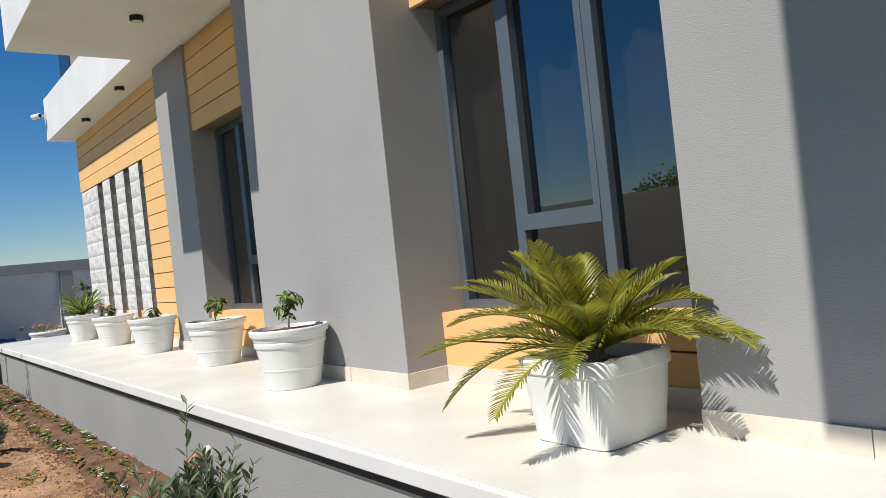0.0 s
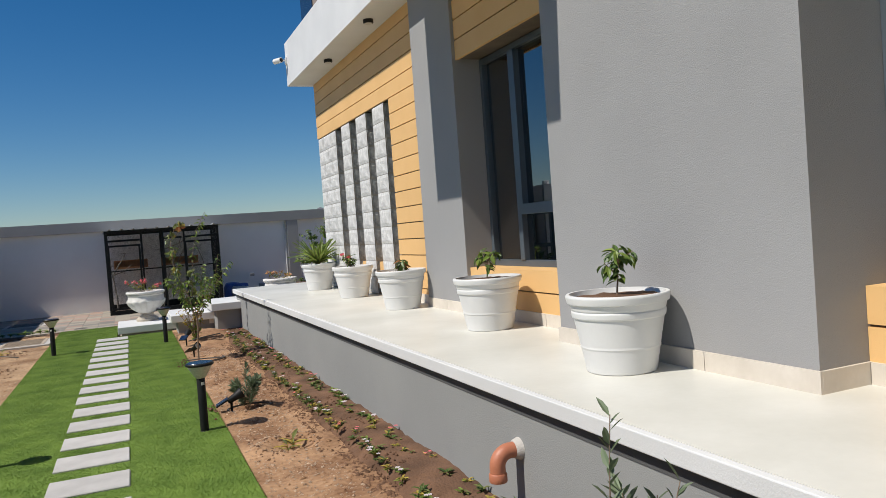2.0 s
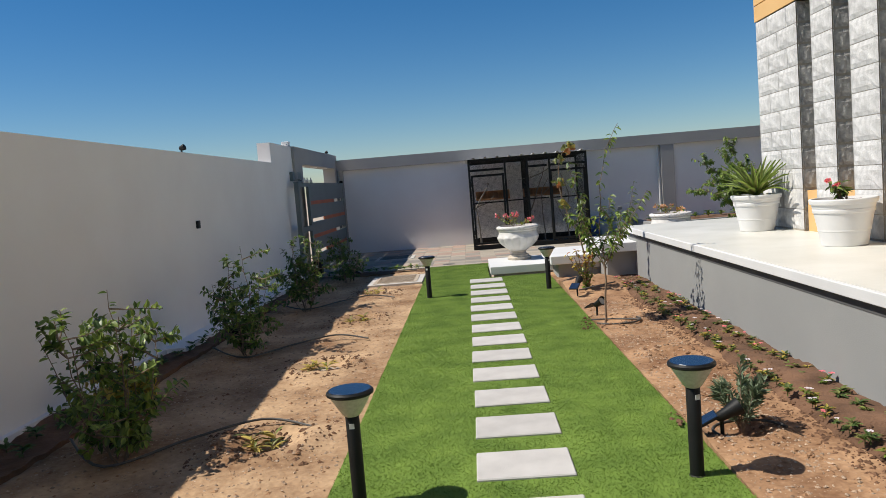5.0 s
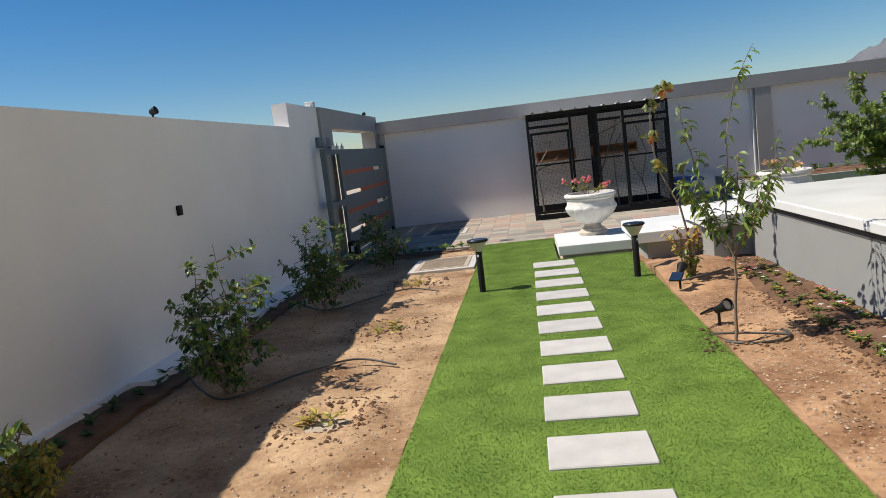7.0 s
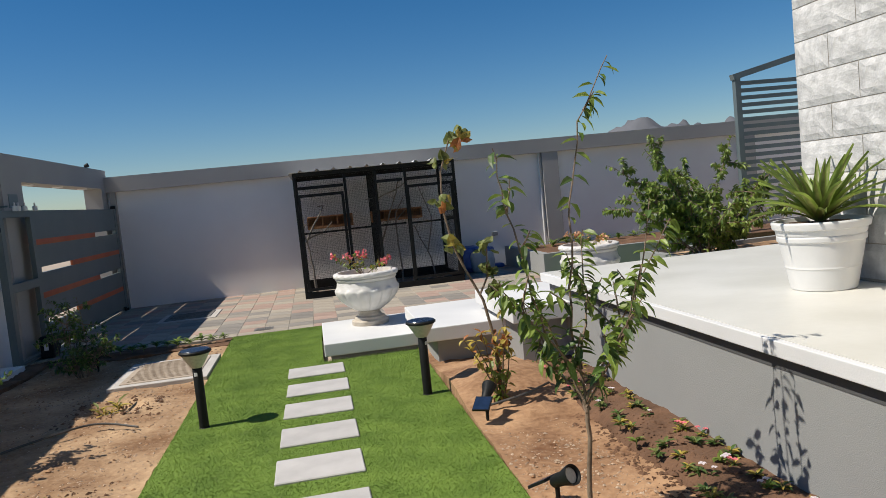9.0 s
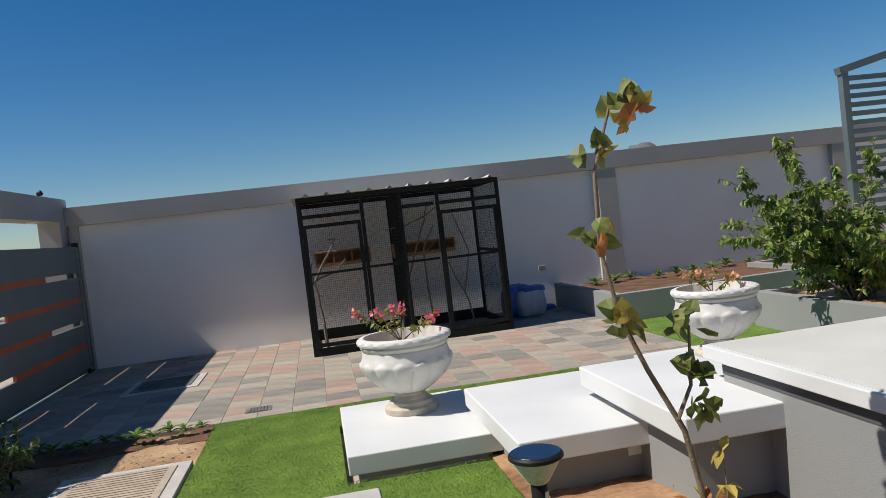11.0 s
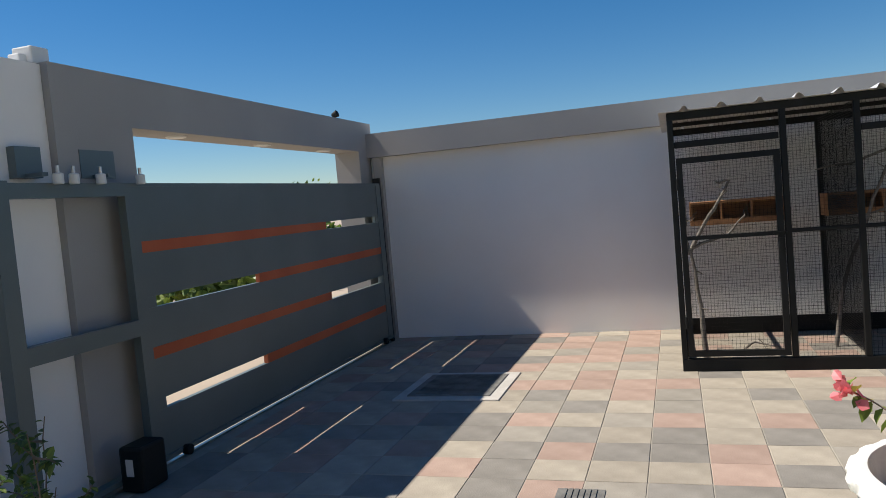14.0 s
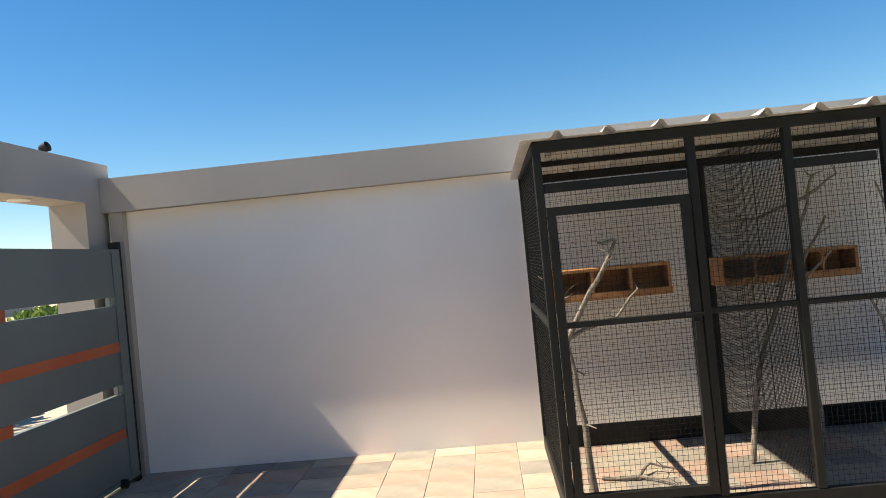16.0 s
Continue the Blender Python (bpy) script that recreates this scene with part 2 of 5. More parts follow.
def tube(bm, pts, r0, r1=None, n=6):
    r1 = r0 if r1 is None else r1
    pts = [Vector(p) for p in pts]
    rings = []
    for i, p in enumerate(pts):
        d = (pts[min(i + 1, len(pts) - 1)] - pts[max(i - 1, 0)]).normalized()
        u = d.orthogonal().normalized()
        w = d.cross(u)
        r = r0 + (r1 - r0) * i / max(1, len(pts) - 1)
        rings.append([bm.verts.new(p + r * (math.cos(2 * math.pi * k / n) * u + math.sin(2 * math.pi * k / n) * w)) for k in range(n)])
    for a, b in zip(rings, rings[1:]):
        best = min(range(n), key=lambda s: sum((a[k].co - b[(k + s) % n].co).length_squared for k in range(n)))
        for i in range(n):
            bm.faces.new((a[i], a[(i + 1) % n], b[(i + 1 + best) % n], b[(i + best) % n]))
    bm.faces.new(rings[0][::-1])
    bm.faces.new(rings[-1])
    return bm


def mesh_of(name, bm, mat, smooth=None):
    bmesh.ops.recalc_face_normals(bm, faces=bm.faces[:])
    me = bpy.data.meshes.new(name)
    bm.to_mesh(me)
    bm.free()
    if smooth is not None:
        me.shade_smooth()
        me.set_sharp_from_angle(angle=radians(smooth))
    for k in mat if isinstance(mat, (list, tuple)) else (mat,):
        me.materials.append(k)
    return me


def part(name, bm, mat, parent=None, label="", smooth=None):
    ob = new(name, mesh_of(name, bm, mat, smooth))
    ob.parent = parent
    return tagged(ob, label=label)


def structure(name, bm, mat, label="", smooth=None):
    return tagged(part(name, bm, mat, None, label, smooth), kind="structure")


def piece(name, me, parent, at, scale=(1, 1, 1), turn=(0, 0, 0)):
    ob = new(name, me)
    ob.parent = parent
    ob.matrix_basis = Matrix.LocRotScale(at, Euler(turn), scale)
    return ob


def thing(name, x, y, z, label, category, group="", turn=0):
    ob = new(name)
    ob.matrix_basis = pose(x, y, z, 0, 0, turn)
    return tagged(ob, label, category, group)


def leaf(bm, at, along, up, length, width, curl=0.15, mi=0):
    """A pointed leaf of six faces, folded along its midrib."""
    a = along.normalized()
    s = a.cross(up)
    s = s.normalized() if s.length > 1e-4 else a.orthogonal().normalized()
    u = s.cross(a)
    mid = [at + a * length * t - u * length * curl * t * t for t in (0, 0.35, 0.72, 1)]
    vm = [bm.verts.new(p) for p in mid]
    wl = [bm.verts.new(mid[i] + s * width * k + u * width * 0.18) for i, k in ((1, 0.5), (2, 0.38))]
    wr = [bm.verts.new(mid[i] - s * width * k + u * width * 0.18) for i, k in ((1, 0.5), (2, 0.38))]
    for w in (wl, wr):
        for f in ((vm[0], w[0], vm[1]), (vm[1], w[0], w[1], vm[2]), (vm[2], w[1], vm[3])):
            bm.faces.new(f if w is wr else f[::-1]).material_index = mi


def rand_dir(rng, lift=0.0):
    a, z = rng.uniform(0, 2 * math.pi), rng.uniform(-1, 1)
    r = math.sqrt(1 - z * z)
    return Vector((r * math.cos(a), r * math.sin(a), z + lift)).normalized()


def stem_points(rng, start, direction, length, steps=7, bend=0.12, droop=0.0):
    p, d = Vector(start), Vector(direction).normalized()
    pts = [p.copy()]
    for i in range(steps):
        d = (d + bend * rand_dir(rng) + Vector((0, 0, -droop))).normalized()
        p = p + d * length / steps
        pts.append(p.copy())
    return pts


def bent(rng, knees, steps=4, wobble=0.01):
    """A stem through the given knees, a little uneven between them."""
    pts = []
    for p, q in zip(knees, knees[1:]):
        p, q = Vector(p), Vector(q)
        pts += [p.lerp(q, k / steps) + wobble * rand_dir(rng) for k in range(steps)]
    return pts + [Vector(knees[-1])]


# ---- structure: ground ----
TERRACE_Z = 0.715
structure("ground", boxes((-1500, -1500, -0.4, 1500, 1500, -0.06)), SAND, "dusty pale desert ground reaching the horizon")


def ground_patch(name, x0, y0, x1, y1, step, height, mat, label, base=-0.12):
    """A sheet of uneven ground with skirts down its sides."""
    nx, ny = max(2, round((x1 - x0) / step)), max(2, round((y1 - y0) / step))
    bm = bmesh.new()
    g = [[bm.verts.new((x0 + (x1 - x0) * i / nx, y0 + (y1 - y0) * j / ny, 0)) for i in range(nx + 1)] for j in range(ny + 1)]
    for row in g:
        for v in row:
            v.co.z = height(v.co.x, v.co.y)
    for j in range(ny):
        for i in range(nx):
            bm.faces.new((g[j][i], g[j][i + 1], g[j + 1][i + 1], g[j + 1][i]))
    rim = g[0][:-1] + [r[-1] for r in g[:-1]] + g[-1][:0:-1] + [r[0] for r in g[:0:-1]]
    low = [bm.verts.new((v.co.x, v.co.y, base)) for v in rim]
    for i in range(len(rim)):
        k = (i + 1) % len(rim)
        bm.faces.new((rim[i], rim[k], low[k], low[i]))
    return structure(name, bm, mat, label, smooth=60)


def lumps(x, y, rough=1.0):
    return rough * (0.022 * noise.noise((x * 1.3, y * 1.3, 0)) + 0.012 * noise.noise((x * 6, y * 6, 3)) + 0.012 * noise.noise((x * 15, y * 15, 5)))


HOLLOWS_LEFT = [(-2.03, 11.65), (-2.03, 13.95), (-2.0, 9.65), (-2.1, 16.2), (-2.05, 6.6)]
HOLLOWS_RIGHT = [(0.95, 7.78), (0.8, 9.3), (0.9, 5.6), (0.97, 11.05), (0.72, 12.6)]


def hollow(x, y, spots, r=0.3):
    z = 0
    for a, b in spots:
        d = math.hypot(x - a, y - b) / r
        z += 0.035 * math.exp(-((d - 1.0) / 0.3) ** 2) - 0.055 * math.exp(-(d / 0.75) ** 2)
    return z


ground_patch("soil_bed_left", -3.9, -4, -1.44, 18.98, 0.06, lambda x, y: -0.02 + lumps(x, y) + hollow(x, y, HOLLOWS_LEFT), SOIL, "bare sandy soil of the bed along the boundary wall")
ground_patch("soil_bed_right", 0.58, -4, 1.7, 17.0, 0.06, lambda x, y: 0.0 + lumps(x, y) + hollow(x, y, HOLLOWS_RIGHT, 0.24) + (0.14 * math.exp(-((x - 0.95) / 0.5) ** 2 - ((y - 15.2) / 0.6) ** 2)), SOIL_RED, "bare reddish soil of the bed beside the terrace")
ground_patch("planting_strip_right", 1.22, -4, 1.69, 16.0, 0.04, lambda x, y: -0.03 + 0.09 * min(1, (x - 1.22) / 0.16) + 0.02 * noise.noise((x * 3, y * 2, 9)) + lumps(x, y, 1.4), SOIL_WET, "dark damp soil strip at the foot of the terrace")
ground_patch("planting_strip_left", -3.9, -4, -3.46, 18.9, 0.06, lambda x, y: 0.015 + lumps(x, y, 1.6), SOIL_WET, "dark damp soil strip at the foot of the boundary wall")
ground_patch("planting_strip_end", -3.45, 18.62, -1.44, 19.08, 0.06, lambda x, y: -0.012 + 0.02 * noise.noise((x * 2.1, y * 2.1, 8)) + lumps(x + 3, y, 1.0), SOIL_WET, "dark damp soil strip beside the paving")
structure("turf", boxes((-1.43, -4, -0.1, 0.57, 16.9, 0.0), (-1.43, 16.9, -0.1, -0.36, 19.1, 0.0), (-0.36, 18.34, -0.1, 3.3, 19.1, 0.0), (3.3, 17.0, -0.1, 9.0, 21.22, 0.0), (0.57, 16.99, -0.1, 0.62, 18.34, -0.004)), TURF, "short bright green artificial turf")
structure("paving_bed", boxes((-3.9, 19.12, -0.15, 3.28, 23.8, -0.005)), JOINT, "sandy bed under the paving")

# ---- structure: boundary walls ----
structure("wall_west", boxes((-4.12, -6, -0.1, -3.9, 17.7, 2.15), (-4.12, 17.7, -0.1, -3.9, 19.22, 2.49)), WALL, "off-white rendered boundary wall, higher beside the gate")
structure("kerb_west", boxes((-3.9, -4, -0.05, -3.85, 12.6, 0.055), (-3.9, 12.6, -0.05, -3.64, 18.6, 0.06)), WALL, "low plaster kerb at the wall's foot")
structure("gate_pillar", boxes((-4.14, 19.222, -0.1, -3.85, 19.86, 2.17), (-4.14, 23.47, -0.1, -3.85, 23.86, 2.17), (-4.14, 19.222, 2.17, -3.85, 23.86, 2.50)), GREY_DARK, "grey rendered gate surround with a beam over the gate")
structure("wall_north", boxes((-3.85, 23.8, -0.1, 14, 24.0, 2.37), (-4.14, 23.862, -0.1, -3.85, 24.0, 2.37)), WALL, "off-white rendered end wall of the garden")
structure("beam_north", boxes((-3.848, 23.69, 2.1, 14, 23.798, 2.372)), GREY_DARK, "grey rendered beam along the top of the end wall")
structure("pilaster_north", boxes((4.22, 23.70, -0.1, 4.54, 23.797, 2.098), (8.5, 23.70, -0.1, 8.8, 23.797, 2.098), (-3.8, 23.72, -0.1, -3.70, 23.797, 2.098)), GREY_DARK, "grey pilaster on the end wall")
structure("wall_east", boxes((14, -6, -0.1, 14.2, 24, 2.37)), WALL, "off-white rendered boundary wall")
structure("wall_south", boxes((-4.12, -6.2, -0.1, 14.2, -6, 2.37)), WALL, "off-white rendered boundary wall")

# ---- structure: terrace and steps ----
structure("terrace_base", boxes((1.665, -5, -0.1, 9, 15.93, 0.64), (4.0, 15.93, -0.1, 9, 16.2, 0.5)), TERRACE_GREY, "grey rendered side of the raised terrace")
structure("terrace_edge", soft_box(1.62, -5, 0.64, 1.66, 16.05, TERRACE_Z - 0.001, 0.005), WHITE, "white painted edge of the terrace")
structure("terrace_band", boxes((1.662, -5, 0.572, 1.6648, 15.934, 0.639), (1.6648, 15.9305, 0.572, 4.0, 15.934, 0.639)), BAND, "thin dark band under the terrace edge")
bm = boxes((1.661, -5, 0.641, 9, 16.05, TERRACE_Z))
structure("terrace", bm, SLAB, "cream stone terrace floor with a white edge")


def step(name, x0, x1, y0, y1, top, label):
    s = part(name, soft_box(x0, y0, top - 0.125, x1, y1, top, 0.008), WHITE, None, label)
    tagged(s, kind="structure")
    return s


step("plinth_slab", -0.34, 0.66, 16.95, 18.32, 0.157, "white slab at the foot of the steps")
step("step_low", 0.54, 1.42, 16.07, 17.5, 0.343, "white overhanging step slab")
step("step_high", 1.17, 1.88, 15.43, 16.8, 0.53, "white overhanging step slab")
for x0, y0, x1, y1, z1 in ((-0.28, 17.02, 0.6, 18.26, 0.032), (0.66, 16.2, 1.36, 17.44, 0.218), (1.27, 15.56, 1.83, 16.72, 0.405)):
    structure("step_base", boxes((x0, y0, -0.1, x1, y1, z1)), TERRACE_GREY, "grey rendered base under a white step")

# ---- structure: house ----
PX, P3X = 2.555, 2.825
BOARD_END = 10.69
structure("house_pillars", boxes(
    (PX, -5, TERRACE_Z, 3.5, 2.49, 4.0), (PX, 4.505, TERRACE_Z, 3.5, 6.52, 4.0), (P3X, 8.53, TERRACE_Z, 3.5, 9.54, 4.0)), GREY, "grey textured rendered pillars between the windows")
structure("house_wall_core", boxes((2.965, 9.54, TERRACE_Z, 3.3, BOARD_END - 0.01, 4.06), (2.965, BOARD_END - 0.01, 3.14, 3.3, 14.24, 4.06), (3.2, BOARD_END - 0.01, TERRACE_Z, 3.5, 14.24, 3.14), (2.875, 2.49, 3.09, 3.5, 4.505, 4.0), (2.875, 6.52, 3.09, 3.5, 8.53, 4.0), (2.875, 2.49, TERRACE_Z, 3.5, 4.505, 1.14), (2.875, 6.52, TERRACE_Z, 3.5, 8.53, 1.14)), TAN_GAP, "dark backing behind the cladding boards")
structure("house_shell", boxes((3.5, 9.3, TERRACE_Z, 8.9, 14.22, 4.02), (3.5, -5, TERRACE_Z, 3.9, 2.49, 4.0), (3.5, 4.505, TERRACE_Z, 3.9, 6.52, 4.0), (3.5, 8.53, TERRACE_Z, 3.9, 9.298, 4.0)), GREY, "grey rendered body of the house")
structure("room", boxes((3.9, 1.9, TERRACE_Z, 4.4, 1.95, 3.6), (3.9, 9.0, TERRACE_Z, 4.4, 9.05, 3.6), (4.4, 1.9, TERRACE_Z, 4.45, 9.05, 3.6), (3.5, 1.9, 3.6, 4.45, 9.05, 3.65)), ROOM, "dim room behind the windows")
structure("soffit", boxes((2.71, 9.3, 4.03, 9, 14.19, 4.10), (2.72, -5, 4.0, 9, 9.298, 4.1)), WHITE, "white soffit under the upper storey")
structure("parapet", boxes((2.54, 8.985, 4.028, 2.709, 14.36, 4.72), (2.709, 14.191, 4.028, 9, 14.36, 4.72)), WHITE, "white parapet of the upper storey")
structure("bay", boxes((1.26, 6.24, 3.93, 2.719, 8.98, 4.05), (1.26, 6.24, 4.05, 1.44, 8.98, 5.9), (1.44, 6.24, 4.102, 2.749, 6.4, 5.9), (1.44, 8.82, 4.102, 2.53, 8.98, 5.9)), WHITE, "white balcony box over the terrace")
# out of view, added to throw the upright shadow edge on the first pillar
structure("unseen_shadow_box", boxes((0.2, -5, 3.95, 2.5, 1.82, 4.3), (0.2, -5, 4.3, 0.4, 1.82, 6.4), (0.4, 1.66, 4.3, 3.2, 1.82, 6.4)), WHITE, "unseen white box added to cast the shadow edge on the first pillar")
structure("upper_window", boxes((2.735, 13.15, 4.74, 2.78, 13.86, 7.3)), SOLAR, "dark blue upper corner window")
structure("upper_storey", boxes((2.75, -5, 4.102, 9, 13.9, 7.4)), PLASTER_DARK, "brown upper storey wall set back behind the parapet")
structure("roof_slab", boxes((2.5, -5, 7.4, 9.2, 14.2, 7.6)), WHITE, "flat white roof slab")

cladding = tagged(new("cladding"), "tan horizontal cladding boards with dark grooves", "cladding", kind="structure")


def board(y0, y1, z0, z1, x=2.943, back=0.03):
    bm = boxes((0, 0, 0, back, y1 - y0, z1 - z0))
    piece("board", mesh_of("board", bm, TAN), cladding, (x, y0, z0))


for i in range(-13, 5):
    z0, z1 = max(0.80, 3.14 + 0.1885 * i), 3.14 + 0.1885 * (i + 1) - 0.012
    if z1 - z0 > 0.05:
        board(9.54, BOARD_END if i < 0 else 14.25, z0, min(z1, 4.028))
for y0, y1 in ((2.492, 4.503), (6.522, 8.528)):
    board(y0, y1, 0.80, 0.965, 2.857)
    board(y0, y1, 0.977, 1.145, 2.857, 0.26)
    for z in (3.08, 3.265, 3.45, 3.635, 3.82):
        board(y0, y1, z, min(z + 0.173, 3.99), 2.857)

skirting = tagged(new("skirting"), "beige stone skirting along the foot of the house", "skirting", kind="structure")
for x0, y0, x1, y1 in ((PX - 0.014, -5, PX, 2.49), (PX - 0.014, 4.49, PX, 6.534), (P3X - 0.014, 8.516, P3X, 9.54), (2.843, 2.504, 2.857, 4.49), (2.843, 6.534, 2.857, 8.516), (2.929, 9.54, 2.943, BOARD_END - 0.02)):
    n = max(1, round((y1 - y0) / 0.6))
    for i in range(n):
        piece("skirting_tile", mesh_of("skirting_tile", boxes((0, 0.002, 0, 0.02, (y1 - y0) / n - 0.002, 0.098)), SKIRT), skirting, (x0, y0 + i * (y1 - y0) / n, TERRACE_Z))
for y, x0, x1 in ((4.491, PX, 2.857), (8.516, P3X, 2.857)):
    piece("skirting_tile", mesh_of("skirting_tile", boxes((0, 0, 0, x1 - x0, 0.014, 0.098)), SKIRT), skirting, (x0, y, TERRACE_Z))

# split-faced stone columns
STONE_COLUMNS = [(10.92, 11.37), (11.65, 12.115), (12.42, 12.86), (13.17, 14.24)]


def stone_tile(w, h, mat, seed):
    """A tile with a low, wavy split face, a little proud of its joints."""
    rng = random.Random(seed)
    bm = bmesh.new()
    n, k = 8, 5
    g = []
    for j in range(k + 1):
        row = []
        for i in range(n + 1):
            edge = i in (0, n) or j in (0, k)
            y, z = w * i / n, h * j / k
            row.append(bm.verts.new((0.004 if edge else -0.002 - 0.007 * rng.random(), y + (0 if edge else rng.uniform(-0.1, 0.1) * w / n), z)))
        g.append(row)
    for j in range(k):
        for i in range(n):
            bm.faces.new((g[j][i], g[j][i + 1], g[j + 1][i + 1], g[j + 1][i]))
    back = [bm.verts.new((0.02, y, z)) for y, z in ((0, 0), (w, 0), (w, h), (0, h))]
    bm.faces.new(back)
    return mesh_of("stone_tile", bm, mat)


stone_cladding = tagged(new("stone_columns"), "pale grey split-faced stone columns, sides and recesses coloured darker for shade", "stone column", kind="structure")
H_TILE, TILE_ROWS = 0.218, 11
for y0, y1 in STONE_COLUMNS:
    wide = [stone_tile(0.508, H_TILE - 0.007, STONE, s) for s in range(4)]
    half = [stone_tile(0.25, H_TILE - 0.007, STONE, 30 + s) for s in range(3)]
    w = y1 - y0
    for r in range(TILE_ROWS):
        if w > 0.8:
            cuts = (0.5, w - 0.5) if r % 2 else (0.25, 0.5, w - 0.75)
        else:
            cuts = (w,)
        a = 0.0
        for c, wd in enumerate(cuts):
            tile, base = (wide[(r * 3 + c) % 4], 0.508) if wd > 0.3 else (half[(r + c) % 3], 0.25)
            piece("stone_tile", tile, stone_cladding, (2.95, y0 + a + 0.003, 0.735 + r * H_TILE), scale=(1, (wd - 0.006) / base, 1))
            a += wd
    side = [stone_tile(0.23, H_TILE - 0.007, STONE_SHADED, 10 + s) for s in range(3)]
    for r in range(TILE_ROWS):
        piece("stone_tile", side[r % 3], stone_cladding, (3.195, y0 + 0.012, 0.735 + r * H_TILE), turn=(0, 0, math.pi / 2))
    structure("column_core", boxes((2.9565, y0 + 0.014, TERRACE_Z, 3.2, y1 - 0.004, 3.128)), JOINT, "core of a stone column")
# recess backs use the same stone, its colour darkened for shade
backs = [stone_tile(0.46, H_TILE - 0.007, STONE_SHADED, 20 + s) for s in range(3)]
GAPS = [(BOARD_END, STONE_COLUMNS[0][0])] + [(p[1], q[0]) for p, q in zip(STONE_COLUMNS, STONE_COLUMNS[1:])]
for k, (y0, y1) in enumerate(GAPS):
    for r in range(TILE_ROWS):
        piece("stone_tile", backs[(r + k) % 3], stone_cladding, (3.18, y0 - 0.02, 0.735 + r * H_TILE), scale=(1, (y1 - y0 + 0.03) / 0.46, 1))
    structure("recess_sill", boxes((3.0, y0 + 0.002, TERRACE_Z, 3.178, y1 - 0.001, 1.15)), TAN, "tan rendered sill at the foot of a stone recess")


def window(name, x, y0, y1, z0, z1, uprights, transoms, label):
    w = tagged(new(name), label, "window", kind="structure")
    f = boxes((x, y0, z0, x + 0.09, y0 + 0.05, z1), (x, y1 - 0.05, z0, x + 0.09, y1, z1), (x, y0 + 0.05, z0, x + 0.09, y1 - 0.05, z0 + 0.055), (x, y0 + 0.05, z1 - 0.05, x + 0.09, y1 - 0.05, z1))
    part("window_frame", f, ALU, w)
    for a in uprights:
        part("mullion", soft_box(x - 0.012, a - 0.035, z0 + 0.055, x + 0.085, a + 0.035, z1 - 0.05, 0.006), ALU, w)
    for a, b, z in transoms:
        part("sash_frame", boxes((x - 0.02, a, z - 0.045, x + 0.06, b, z + 0.045), (x - 0.016, a, z + 0.045, x + 0.06, a + 0.045, z1 - 0.06), (x - 0.016, b - 0.045, z + 0.045, x + 0.06, b, z1 - 0.06)), ALU, w)
    edges = [y0 + 0.05, *sorted(uprights), y1 - 0.05]
    for a, b in zip(edges, edges[1:]):
        p = part("pane", boxes((x + 0.04, a + 0.03, z0 + 0.05, x + 0.048, b - 0.03, z1 - 0.045)), GLASS, w)
        p.visible_shadow = False
    bm = bmesh.new()
    n = 160
    prev = None
    for i in range(n + 1):
        y = y0 + (y1 - y0) * i / n
        xx = x + 0.22 + 0.016 * math.sin(i * 0.36) + 0.014 * math.sin(i * 0.21 + 1)
        cur = (bm.verts.new((xx, y, z0 - 0.2)), bm.verts.new((xx, y, z1 + 0.05)))
        if prev:
            bm.faces.new((prev[0], cur[0], cur[1], prev[1]))
        prev = cur
    c = tagged(part("curtain", bm, CURTAIN, None, "closed grey-beige curtain hanging in soft folds behind the glass", 80), category="curtain")
    m = c.modifiers.new("thick", "SOLIDIFY")
    m.thickness = 0.006
    return w


window("window_1", 3.05, 2.492, 4.503, 1.146, 3.08, (3.26, 3.90), ((3.29, 3.87, 1.645),), "tall grey aluminium window with tinted panes")
window("window_2", 3.10, 6.522, 8.528, 1.146, 3.08, (7.29, 7.93), ((7.32, 7.90, 1.645),), "tall grey aluminium window with tinted panes")


